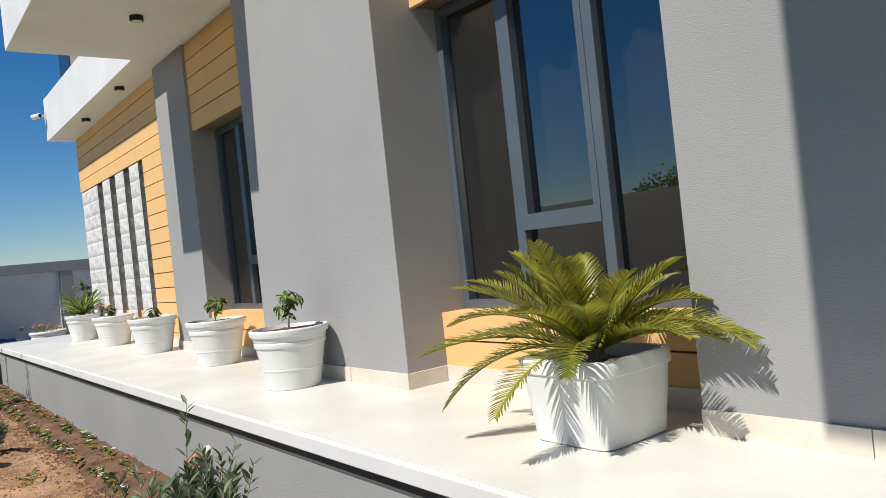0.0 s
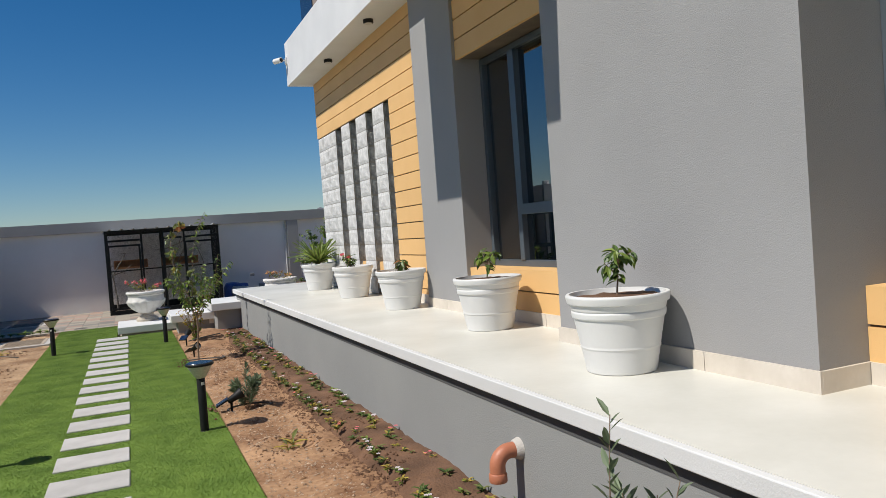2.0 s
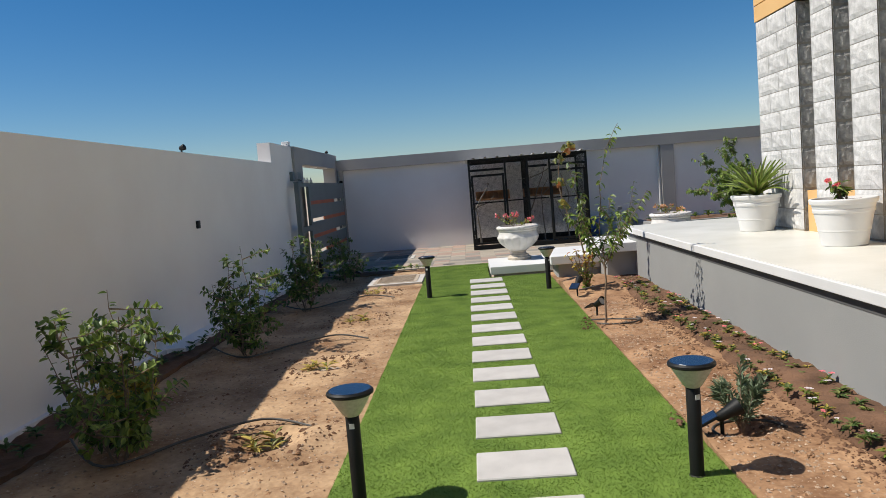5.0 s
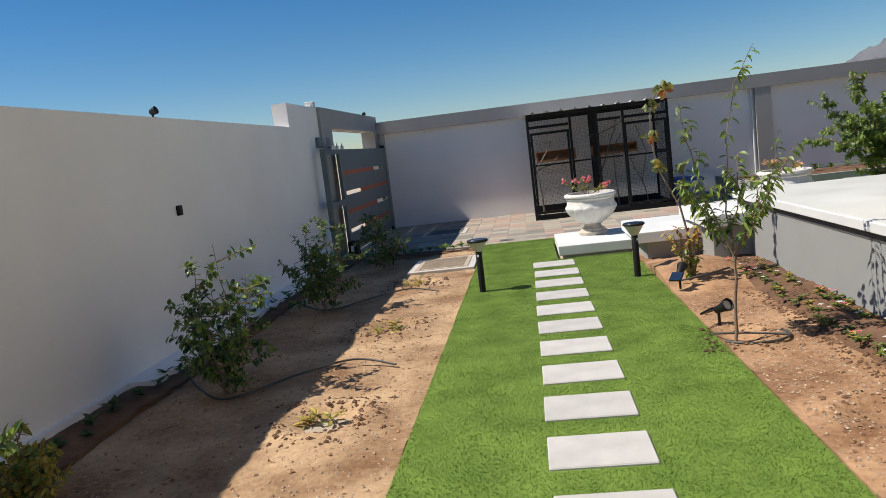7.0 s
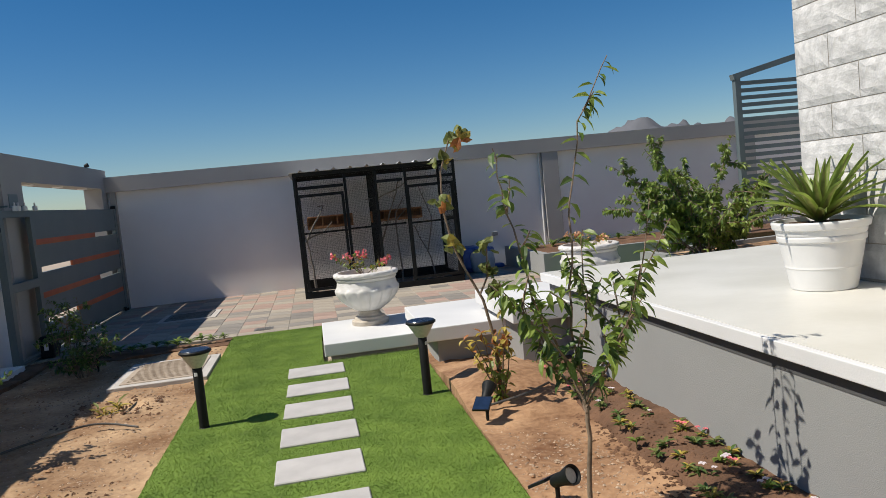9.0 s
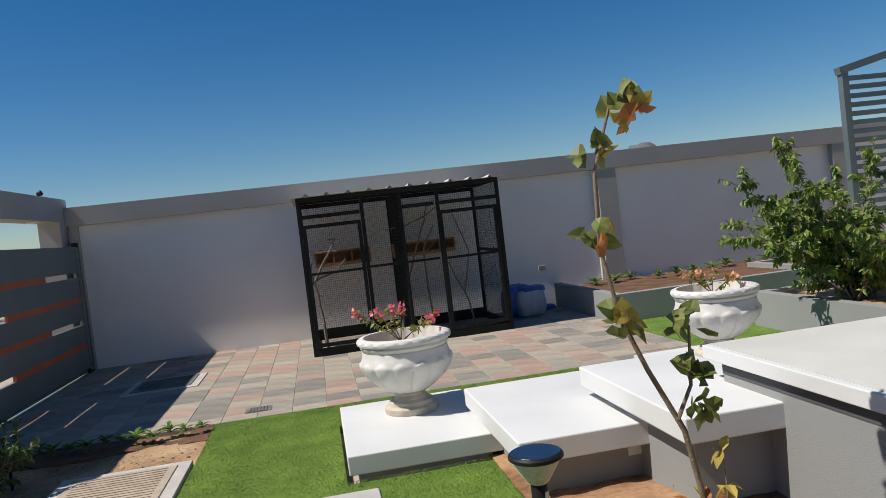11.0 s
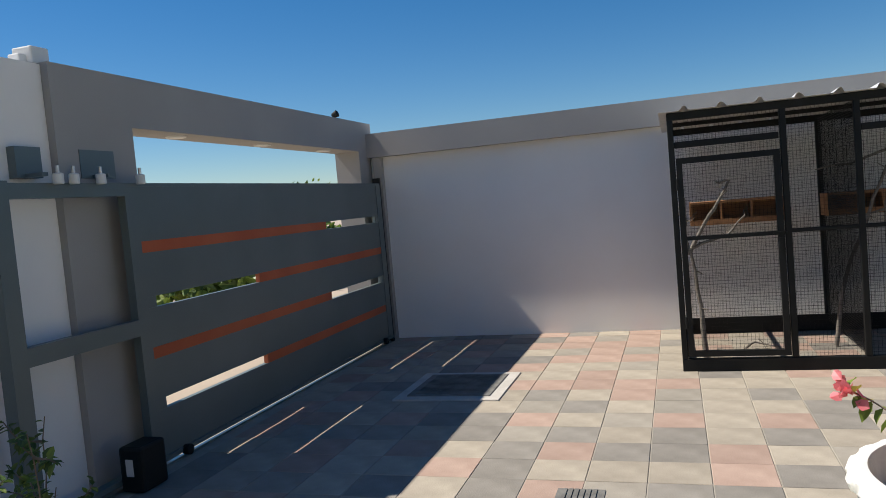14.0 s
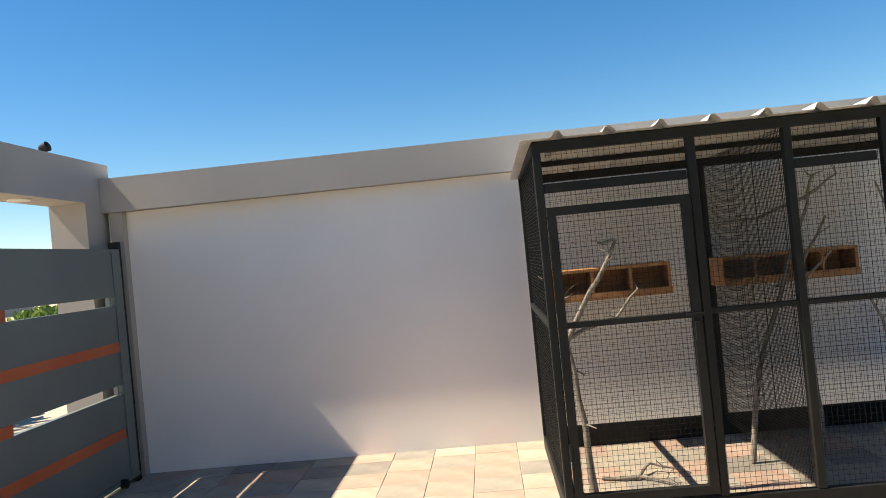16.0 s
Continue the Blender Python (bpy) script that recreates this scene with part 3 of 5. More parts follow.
# ---- gate ----
def build_gate():
    g = thing("sliding_gate", -3.73, 19.55, 0, "dark grey steel sliding gate with orange slats and open slots", "gate")
    L, T = 4.08, 0.05
    slots = [(1.40, 0.20, 2.66, 3.88, 0.24), (1.05, 0.19, 1.41, 3.88, 1), (0.73, 0.20, 2.64, 3.86, 0), (0.40, 0.18, 1.41, 3.85, 1)]
    zs = [0.071]
    for z, *_ in reversed(slots):
        zs += [z - 0.035, z + 0.035]
    zs.append(1.78)
    for a, b in zip(zs[::2], zs[1::2]):
        part("panel", boxes((-0.02, 0.1, a, 0.02, L - 0.12, b)), GATE, g)
    holes_first = {1.40: False, 1.05: True, 0.73: False, 0.40: True}
    for z, a, mid, b, _ in slots:
        if holes_first[z]:
            part("orange_slat", boxes((-0.012, mid, z - 0.036, 0.024, b + 0.09, z + 0.036)), ORANGE, g, "orange painted slat")
            part("filler", boxes((-0.018, 0.101, z - 0.0345, 0.018, a, z + 0.0345)), GATE, g)
        else:
            part("orange_slat", boxes((-0.012, 0.101, z - 0.036, 0.024, mid, z + 0.036)), ORANGE, g, "orange painted slat")
        part("bracket", boxes((-0.018, L - 0.19, z - 0.034, 0.016, L - 0.17, z + 0.034)), GATE, g)
    part("stile", boxes((-0.028, 0.0, 0.072, 0.028, 0.1, 1.779)), GATE, g)
    part("stile", boxes((-0.028, L - 0.12, 0.072, 0.028, L, 1.779)), GATE, g)
    part("top_rail", boxes((-0.03, -0.85, 1.72, 0.03, -0.002, 1.8), (-0.026, 0, 1.78, 0.026, L, 1.8)), GATE, g)
    part("tail_post", boxes((-0.04, -0.93, 0.03, 0.04, -0.83, 1.81)), GATE, g)
    part("tail_rail", boxes((-0.03, -0.83, 0.86, 0.03, -0.002, 0.96)), GATE, g)
    part("bottom_rail", boxes((-0.035, -0.83, 0.04, 0.035, L, 0.07)), GATE, g)
    for y in (0.3, 3.8):
        part("roller", lathe(bmesh.new(), [(0.035, -0.02), (0.035, 0.02)], 16, pose(0.05, y, 0.05, 0, 90)), BLACK, g)


build_gate()
catch = thing("gate_stop", -3.76, 23.64, 0, "black steel end post that catches the gate", "post")
part("post", boxes((-0.03, 0, 0, 0.05, 0.035, 1.86), (-0.05, -0.06, 0, 0.07, 0.0, 0.03)), BLACK, catch)
structure("gate_track", boxes((-3.745, 18.6, -0.01, -3.715, 23.6, 0.012)), CHROME, "steel track in the paving under the gate")
for y, w in ((18.93, 0.17), (19.38, 0.28)):
    b = thing("guide_bracket", -3.9, y, 1.84, "dark steel guide plate holding the gate upright", "bracket")
    part("plate", boxes((0.0, 0, 0, 0.055, w, 0.17)), GATE, b)
    part("arm", boxes((0.055, w * 0.3, 0.0, 0.17, w * 0.3 + 0.04, 0.02)), GATE, b)
for y in (19.02, 19.13, 19.33, 19.66):
    r = thing("guide_roller", -3.73, y, 1.74, "white nylon guide roller on a steel pin", "roller")
    part("roller", lathe(bmesh.new(), [(0.024, 0.05), (0.028, 0.055), (0.028, 0.105), (0.02, 0.11)], 16, pose(0.065, 0, 0)), PLASTIC_WHITE, r)
    part("pin", lathe(bmesh.new(), [(0.01, 0.1), (0.01, 0.15)], 10, pose(0.065, 0, 0)), CHROME, r)


# ---- paved court: cage, beds, covers ----
def wire_panel(bm, o, u, v, w, h, pitch=0.028, r=0.00075):
    """Square wire mesh spanning w along u and h along v from o."""
    o, u, v = Vector(o), Vector(u), Vector(v)
    k = u.cross(v)
    for a, b, la, lb in ((u, v, w, h), (v, u, h, w)):
        for i in range(1, int(la / pitch)):
            p = o + a * (i * la / int(la / pitch))
            ends = [(p + s * a * r + t * k * r, p + b * lb + s * a * r + t * k * r) for s, t in ((-1, -1), (1, -1), (1, 1), (-1, 1))]
            vs = [(bm.verts.new(e[0]), bm.verts.new(e[1])) for e in ends]
            for i2 in range(4):
                c, d = vs[i2], vs[(i2 + 1) % 4]
                bm.faces.new((c[0], d[0], d[1], c[1]))


def ring_frame(x0, z0, x1, z1, t, y0, y1):
    """One closed rectangular frame of bar width t."""
    bm = bmesh.new()
    loops = []
    for y in (y0, y1):
        for k in (0.0, t):
            loops.append([bm.verts.new(v) for v in ((x0 + k, y, z0 + k), (x1 - k, y, z0 + k), (x1 - k, y, z1 - k), (x0 + k, y, z1 - k))])
    for a, b in ((0, 1), (3, 2), (2, 0), (1, 3)):
        for i in range(4):
            n = (i + 1) % 4
            bm.faces.new((loops[a][i], loops[a][n], loops[b][n], loops[b][i]))
    bmesh.ops.recalc_face_normals(bm, faces=bm.faces)
    return bm


def build_cage():
    c = thing("aviary", -0.56, 21.97, 0, "black steel aviary with wire mesh and a white tin roof", "bird cage")
    W, D, Hh, t = 2.68, 1.6, 2.03, 0.045

    def bar(name, x0, y0, z0, x1, y1, z1, label=""):
        return part(name, soft_box(x0, y0, z0, x1, y1, z1, 0.004, 1), BLACK, c, label)
    for x in (0.0, 0.81, 1.31, 1.81, W - t):
        bar("post", x, 0, 0.1, x + t, t, Hh)
    for x in (0.0, 1.31, W - t):
        bar("post", x, D - t, 0.1, x + t, D, Hh)
    bar("base_rail", 0, 0, 0, W, 0.05, 0.1)
    bar("base_rail", 0, D - 0.05, 0, W, D, 0.1)
    bar("base_rail", 0, 0.05, 0, 0.04, D - 0.05, 0.1)
    bar("base_rail", W - 0.04, 0.05, 0, W, D - 0.05, 0.1)
    bar("top_rail", 0.0, -0.004, Hh - 0.03, W, 0.05, Hh + 0.028)
    bar("top_rail", 0.0, D - 0.05, Hh - 0.06, W, D, Hh)
    bar("top_rail", 0.0, 0.05, Hh - 0.02, 0.04, D - 0.05, Hh + 0.03)
    bar("top_rail", W - 0.04, 0.05, Hh - 0.02, W, D - 0.05, Hh + 0.03)
    for x0, x1 in ((t, 0.80), (1.31 + t, 1.78), (1.78 + t, W - t)):
        bar("cross_rail", x0, 0.004, 1.78, x1, 0.04, 1.83)
    bar("cross_rail", 0.85, 0.004, 1.06, 1.31, 0.04, 1.09)
    bar("cross_rail", 1.31 + t, 0.004, 1.06, 1.78, 0.04, 1.09)
    bar("cross_rail", W - 0.03, 0.05, 1.05, W, D - 0.05, 1.09)
    bar("cross_rail", 0.0, 0.05, 1.05, 0.03, D - 0.05, 1.09)
    for x0, x1 in ((0.05, 0.80), (1.83, W - 0.05)):
        d = part("door", ring_frame(x0, 0.12, x1, 1.70, 0.045, -0.012, 0.03), BLACK, c)
        part("door_rail", boxes((x0 + 0.046, -0.008, 1.05, x1 - 0.046, 0.026, 1.08)), BLACK, d)
        hx = x1 - 0.03 if x0 < 1 else x0 + 0.03
        part("latch", boxes((hx - 0.012, -0.03, 0.93, hx + 0.012, -0.012, 1.03), (hx - 0.05, -0.024, 1.06, hx + 0.05, -0.012, 1.075)), BLACK, d, "small steel latch")
        for z in (0.35, 1.45):
            part("hinge", lathe(bmesh.new(), [(0.01, z), (0.01, z + 0.09)], 10, pose(x0 if x0 < 1 else x1, -0.012, 0)), BLACK, d)
    for o, u, w in (((t, 0.02, 0.1), (1, 0, 0), W - 2 * t), ((t, D - 0.02, 0.15), (1, 0, 0), W - 2 * t)):
        bm = bmesh.new()
        wire_panel(bm, o, u, (0, 0, 1), w, Hh - 0.12)
        part("wire_mesh", bm, BLACK, c)
    for x in (0.02, W - 0.02):
        bm = bmesh.new()
        wire_panel(bm, (x, 0.05, 0.1), (0, 1, 0), (0, 0, 1), D - 0.1, Hh - 0.12, 0.022, 0.001)
        part("wire_mesh", bm, BLACK, c)
    bm = bmesh.new()
    wire_panel(bm, (1.33, 0.05, 0.1), (0, 1, 0), (0, 0, 1), D - 0.1, Hh - 0.12, 0.02, 0.0012)
    part("wire_mesh", bm, BLACK, c)
    part("kick_plate", boxes((0.05, D - 0.07, 0.09, W - 0.05, D - 0.055, 0.16)), BLACK, c)
    # corrugated roof
    bm = bmesh.new()
    n, prev = 150, None
    for i in range(n + 1):
        x = -0.06 + (W + 0.12) * i / n
        ph = (x / 0.27) % 1.0
        k = max(0.0, min(1.0, (0.12 - abs(ph - 0.5)) / 0.07))
        z = 0.035 * k
        cur = [bm.verts.new((x, -0.07, Hh + 0.036 + z)), bm.verts.new((x, D + 0.1, Hh - 0.0 + z)), bm.verts.new((x, D + 0.1, Hh - 0.004 + z)), bm.verts.new((x, -0.07, Hh + 0.032 + z))]
        if prev:
            for a in range(4):
                bm.faces.new((prev[a], cur[a], cur[(a + 1) % 4], prev[(a + 1) % 4]))
        prev = cur
    part("roof_sheet", bm, ROOFTIN, c, "white corrugated tin roof sheet")
    bar("roof_batten", 0.04, 0.75, Hh - 0.03, W - 0.04, 0.78, Hh + 0.005)


build_cage()


def nest_boxes(x0, x1, z0, z1, n):
    s = thing("nest_box", x0, 23.22, z0, "brown wooden nest box row with open compartments", "nest box", "nest boxes in the cage")
    w, h = x1 - x0, z1 - z0
    part("back", boxes((0, 0.24, 0, w, 0.255, h)), WOOD, s)
    part("shelf", boxes((0, 0, 0, w, 0.24, 0.02)), WOOD, s)
    part("top", boxes((0, 0, h - 0.02, w, 0.24, h)), WOOD, s)
    part("lip", boxes((0, -0.012, 0, w, 0, 0.05)), WOOD, s)
    for i in range(n + 1):
        x = (w - 0.02) * i / n
        part("divider", boxes((x, 0.002, 0.021, x + 0.02, 0.238, h - 0.021)), WOOD, s)


nest_boxes(-0.41, 0.41, 1.09, 1.31, 3)
nest_boxes(0.75, 1.68, 1.1, 1.3, 4)


def dead_branch(x, y, z, arms, seed):
    """A perch of bent arms, each given by its knees as x, depth and height from the branch's foot."""
    rng = random.Random(seed)
    b = thing("perch_branch", x, y, z, "bare forked grey branch set up as a perch", "branch", "perches in the cage")
    bm = bmesh.new()
    for r, knees in arms:
        pts = []
        for p, q in zip(knees, knees[1:]):
            p, q = Vector(p), Vector(q)
            pts += [p.lerp(q, k / 3) + 0.008 * rand_dir(rng) for k in range(3)]
        pts.append(Vector(knees[-1]))
        tube(bm, pts, r, r * 0.45, 7)
        for k in range(3):
            p = pts[rng.randint(len(pts) // 2, len(pts) - 1)]
            tube(bm, stem_points(rng, p, rand_dir(rng, 0.5), rng.uniform(0.06, 0.14), 4, 0.2), r * 0.3, r * 0.15, 5)
    part("branch", bm, DEADWOOD, b, smooth=80)


dead_branch(-0.36, 22.3, 0, ((0.026, ((0, 0, 0), (-0.03, 0, 0.45), (-0.08, 0, 0.93))), (0.018, ((-0.08, 0, 0.93), (0.05, 0, 1.17), (0.15, 0, 1.32), (0.25, 0, 1.49), (0.15, 0.02, 1.49))), (0.014, ((-0.07, 0, 0.96), (0.21, 0.03, 1.05), (0.36, 0.05, 1.2))), (0.013, ((-0.09, 0, 0.9), (-0.11, 0.02, 1.08), (-0.10, 0.03, 1.38)))), 3)
dead_branch(0.70, 22.8, 0, ((0.02, ((0, 0, 0), (0.04, 0, 0.35), (0.15, 0, 0.75), (0.34, 0, 1.24), (0.49, 0, 1.6), (0.54, 0, 1.78))), (0.013, ((0.5, 0, 1.66), (0.19, 0.03, 1.55), (-0.08, 0.05, 1.52))), (0.012, ((0.5, 0, 1.66), (0.7, 0.02, 1.78)))), 8)
dead_branch(1.17, 22.85, 0, ((0.018, ((0, 0, 0), (-0.01, 0, 0.4), (-0.03, 0, 0.82), (-0.04, 0, 1.2), (0.15, 0, 1.52))), (0.012, ((-0.04, 0, 1.15), (-0.2, 0.03, 1.1))), (0.012, ((-0.03, 0, 1.1), (0.2, 0.03, 1.32)))), 12)
dead_branch(1.72, 22.6, 0, ((0.016, ((0, 0, 0), (-0.05, 0, 0.4), (-0.22, 0, 0.8), (-0.3, 0, 1.0))), (0.014, ((-0.1, 0, 0.5), (0.05, 0.1, 1.1), (-0.15, 0.1, 1.7)))), 17)
dead_branch(-0.15, 22.6, 0.012, ((0.014, ((-0.12, 0.1, 0), (0.1, 0.05, 0.01), (0.2, 0.2, 0.05), (0.42, 0.1, 0.0))), (0.01, ((0.12, 0.06, 0.01), (0.3, -0.12, 0.0)))), 23)

motor = thing("gate_motor", -3.62, 19.36, 0, "small black gate motor housing with a white sticker", "gate motor")
part("body", soft_box(-0.07, -0.12, 0, 0.09, 0.1, 0.27, 0.02), BLACK, motor)
part("sticker", boxes((-0.02, -0.123, 0.1, 0.03, -0.1205, 0.2)), WHITE, motor, "small white printed sticker")

structure("raised_bed_wall", boxes((3.3, 21.24, -0.1, 3.42, 23.69, 0.36), (3.42, 21.24, -0.1, 6.2, 21.36, 0.36), (6.2, 21.24, -0.1, 6.32, 22.9, 0.36), (4.3, 17.7, -0.1, 4.42, 19.8, 0.38), (4.42, 19.68, -0.1, 9.0, 19.8, 0.38), (6.32, 22.78, -0.1, 9.5, 22.9, 0.36)), TERRACE_GREY, "low grey rendered wall of a raised planting bed")
ground_patch("bed_soil", 3.42, 21.36, 9.4, 23.69, 0.12, lambda x, y: 0.29 + lumps(x, y), SOIL_WET, "damp soil in the raised bed", 0.0)
ground_patch("bed_soil_east", 4.42, 16.2, 9.0, 19.68, 0.12, lambda x, y: 0.32 + lumps(x, y), SOIL, "reddish soil in the raised bed", 0.0)
structure("urn_plinth", boxes((2.3, 16.9, -0.1, 3.35, 18.55, 0.157)), WHITE, "white slab beside the steps")
structure("terrace_end", boxes((1.9, 15.93, -0.1, 4.0, 16.3, 0.3)), TERRACE_GREY, "grey rendered foot of the terrace")

sack = thing("sack_pile", 2.5, 22.85, 0, "blue and white woven sacks slumped by the wall", "sack")


def pillow(bm, x, y, z, sx, sy, sz, seed):
    rng = random.Random(seed)
    n0 = len(bm.verts)
    bmesh.ops.create_icosphere(bm, subdivisions=3, radius=1)
    bm.verts.ensure_lookup_table()
    for v in bm.verts[n0:]:
        p = v.co.copy()
        q = Vector([math.copysign(abs(a) ** 0.55, a) for a in p])
        k = 1 + 0.12 * noise.noise(p * 2.1 + Vector((seed, 0, 0)))
        v.co = Vector((x + q.x * sx * k, y + q.y * sy * k, max(0.0, z + q.z * sz * k)))


bm = bmesh.new()
pillow(bm, 0.16, 0.1, 0.2, 0.22, 0.16, 0.21, 1)
part("sack", bm, SACK, sack, "white woven sack", 60)
bm = bmesh.new()
pillow(bm, 0.0, 0.22, 0.24, 0.24, 0.15, 0.24, 2)
pillow(bm, 0.2, 0.12, 0.4, 0.2, 0.15, 0.05, 6)
part("sack", bm, BLUE, sack, "blue plastic sack", 60)
cloth = thing("blue_rag", 3.0, 23.45, 0, "crumpled blue plastic sheet lying by the bed wall", "plastic sheet")
bm = bmesh.new()
pillow(bm, 0, 0, 0.03, 0.2, 0.12, 0.05, 9)
part("sheet", bm, BLUE, cloth, smooth=60)


def cover(name, x, y, w, d, z, frame_mat, lid_mat, label, turn=0):
    c = thing(name, x, y, z, label, "manhole cover", turn=turn)
    part("surround", soft_box(-w / 2, -d / 2, -0.06, w / 2, d / 2, 0.012, 0.006), frame_mat, c)
    part("lid", soft_box(-w / 2 + 0.09, -d / 2 + 0.09, 0.0, w / 2 - 0.09, d / 2 - 0.09, 0.02, 0.005), lid_mat, c)
    lines = bmesh.new()
    k = 16
    for i in range(k):
        a = -d / 2 + 0.15 + (d - 0.3) * i / (k - 1)
        box(lines, -w / 2 + 0.15, a - 0.007, 0.0195, w / 2 - 0.15, a + 0.007, 0.0255)
    part("tread", lines, lid_mat, c)


cover("soil_manhole", -1.9, 17.45, 0.9, 1.1, 0.005, CONCRETE, IRON, "square manhole cover with a pale concrete surround in the soil")
cover("paving_manhole", -2.32, 21.57, 0.86, 0.86, 0.0, CONCRETE, IRON_DARK, "dark manhole cover with a pale surround in the paving")
drain = thing("floor_drain", -1.08, 19.42, 0, "small square steel floor drain in the paving", "floor drain")
part("grate", boxes(*[(-0.09 + 0.03 * i, -0.09, 0.002, -0.07 + 0.03 * i, 0.09, 0.01) for i in range(6)], (-0.12, -0.1, -0.01, 0.12, 0.1, 0.004)), IRON_DARK, drain)

conduit = thing("conduit", 4.16, 23.76, 0.3, "thin white conduit pipe running up the end wall", "pipe")
part("pipe", lathe(bmesh.new(), [(0.02, 0), (0.02, 1.8)], 12), PLASTIC_WHITE, conduit)
outlet = thing("outlet_box", 3.15, 23.78, 0.62, "small grey outlet box on the end wall", "outlet box")
part("box", soft_box(-0.06, -0.02, -0.04, 0.06, 0.02, 0.04, 0.008), TERRACE_GREY, outlet)


def louvre_screen():
    p = thing("pergola", 7.13, 21.6, 0, "dark grey pergola with a slatted side screen", "pergola")
    part("post", boxes((0, 0, 0.2, 0.1, 0.1, 3.0)), GATE, p)
    part("post", boxes((2.6, 0, 0.2, 2.7, 0.1, 3.5)), GATE, p)
    bm = bmesh.new()
    box(bm, -0.02, -0.01, 0, 2.85, 0.11, 0.1, pose(0, 0, 2.95, 0, -13, 0))
    part("roof_beam", bm, GATE, p)
    for i in range(17):
        z = 0.85 + 0.125 * i
        part("slat", boxes((0.1, 0.02, z, 2.6, 0.05, z + 0.07)), GATE, p)


louvre_screen()


# ---- small fixtures ----
def downlight(x, y, z):
    d = thing("downlight", x, y, z, "round black surface-mounted ceiling spotlight", "downlight", "downlights under the soffit")
    part("body", lathe(bmesh.new(), [(0.055, -0.045), (0.06, -0.04), (0.06, 0)], 24), BLACK, d)
    part("lens", lathe(bmesh.new(), [(0.045, -0.049), (0.045, -0.0455)], 24), LENS, d)


for x, y, z in ((2.12, 7.6, 3.93), (2.72, 10.55, 4.03), (2.74, 12.5, 4.03)):
    downlight(x, y, z)
for y in (20.5, 21.7, 22.9):
    d = thing("recessed_light", -4.0, y, 2.17, "flat white recessed light under the gate beam", "light fitting", "lights under the gate beam")
    part("trim_ring", lathe(bmesh.new(), [(0.07, -0.012), (0.075, -0.006), (0.075, 0)], 24), PLASTIC_WHITE, d)


def garden_spot(x, y, z, turn, label, panel=True):
    s = thing("spot_lamp", x, y, z, label, "garden spotlight", "solar garden spotlights", turn)
    part("stake", lathe(bmesh.new(), [(0.006, -0.08), (0.014, 0.0), (0.014, 0.16)], 10), BLACK, s)
    h = pose(0.05, 0, 0.19, 0, 62, 0)
    part("head", lathe(bmesh.new(), [(0.018, -0.1), (0.035, -0.08), (0.042, 0.0), (0.06, 0.07), (0.06, 0.085), (0.052, 0.08), (0.04, 0.05)], 20, h), BLACK, s, smooth=40)
    part("lens", lathe(bmesh.new(), [(0.05, 0.055), (0.05, 0.062)], 20, h), LENS, s, "clear round lens")
    part("joint", lathe(bmesh.new(), [(0.018, -0.03), (0.018, 0.03)], 12, pose(0.0, 0, 0.165, 90)), BLACK, s)
    if panel:
        bm = bmesh.new()
        box(bm, -0.15, -0.07, 0, 0.0, 0.07, 0.016, pose(-0.03, 0, 0.17, 0, -28, 0))
        p = part("solar_panel", bm, BLACK, s)
        bm = bmesh.new()
        box(bm, -0.145, -0.065, 0.0165, -0.005, 0.065, 0.019, pose(-0.03, 0, 0.17, 0, -28, 0))
        part("cell", bm, SOLAR, p)
    s.scale = (0.8, 0.8, 0.8)


garden_spot(0.66, 12.95, 0.0, -58, "black solar garden spotlight with a tilted panel")
garden_spot(0.66, 14.35, 0.03, 60, "black solar garden spotlight with a tilted panel")
garden_spot(0.68, 9.15, 0.0, -5, "black solar garden spotlight with a tilted panel")
garden_spot(-3.15, 12.85, 0.0, 180, "black solar garden spotlight half hidden by a shrub")
garden_spot(-3.05, 9.75, 0.0, 200, "black solar garden spotlight half hidden by a shrub")
garden_spot(-2.75, 18.15, 0.0, 230, "black solar garden spotlight beside the gate")


def wall_spot(x, y, z, label):
    s = thing("wall_top_lamp", x, y, z, label, "wall lamp", "black lamps on the boundary wall")
    part("foot", lathe(bmesh.new(), [(0.035, 0), (0.035, 0.01), (0.01, 0.016), (0.01, 0.04)], 16), BLACK, s)
    part("head", lathe(bmesh.new(), [(0.02, -0.035), (0.03, -0.022), (0.038, 0.03), (0.03, 0.036)], 18, pose(0.012, 0, 0.066, 0, 70, 0)), BLACK, s, smooth=40)


wall_spot(-3.98, 13.95, 2.15, "small black spotlight on top of the boundary wall")
wall_spot(-3.98, 23.2, 2.50, "small black spotlight on top of the gate beam")
s = thing("wall_box", -3.9, 13.93, 1.24, "small black box fitting on the boundary wall", "wall lamp")
part("body", soft_box(0, 0, 0, 0.035, 0.075, 0.095, 0.008), BLACK, s)
s = thing("junction_box", -4.0, 19.2, 2.50, "white plastic junction box on the gate pillar", "junction box")
part("body", soft_box(-0.07, 0, 0, 0.07, 0.13, 0.1, 0.01), PLASTIC_WHITE, s)
part("gland", soft_box(-0.04, -0.06, 0, 0.04, -0.001, 0.05, 0.008), PLASTIC_WHITE, s)
for x, y, z in ((1.24, 16.198, 0.13), (1.76, 15.556, 0.28)):
    s = thing("step_light", x, y, z, "small square pale light fitting under a step", "step light", "lights under the steps")
    part("plate", soft_box(-0.05, -0.012, 0, 0.05, 0, 0.085, 0.004), WHITE, s)

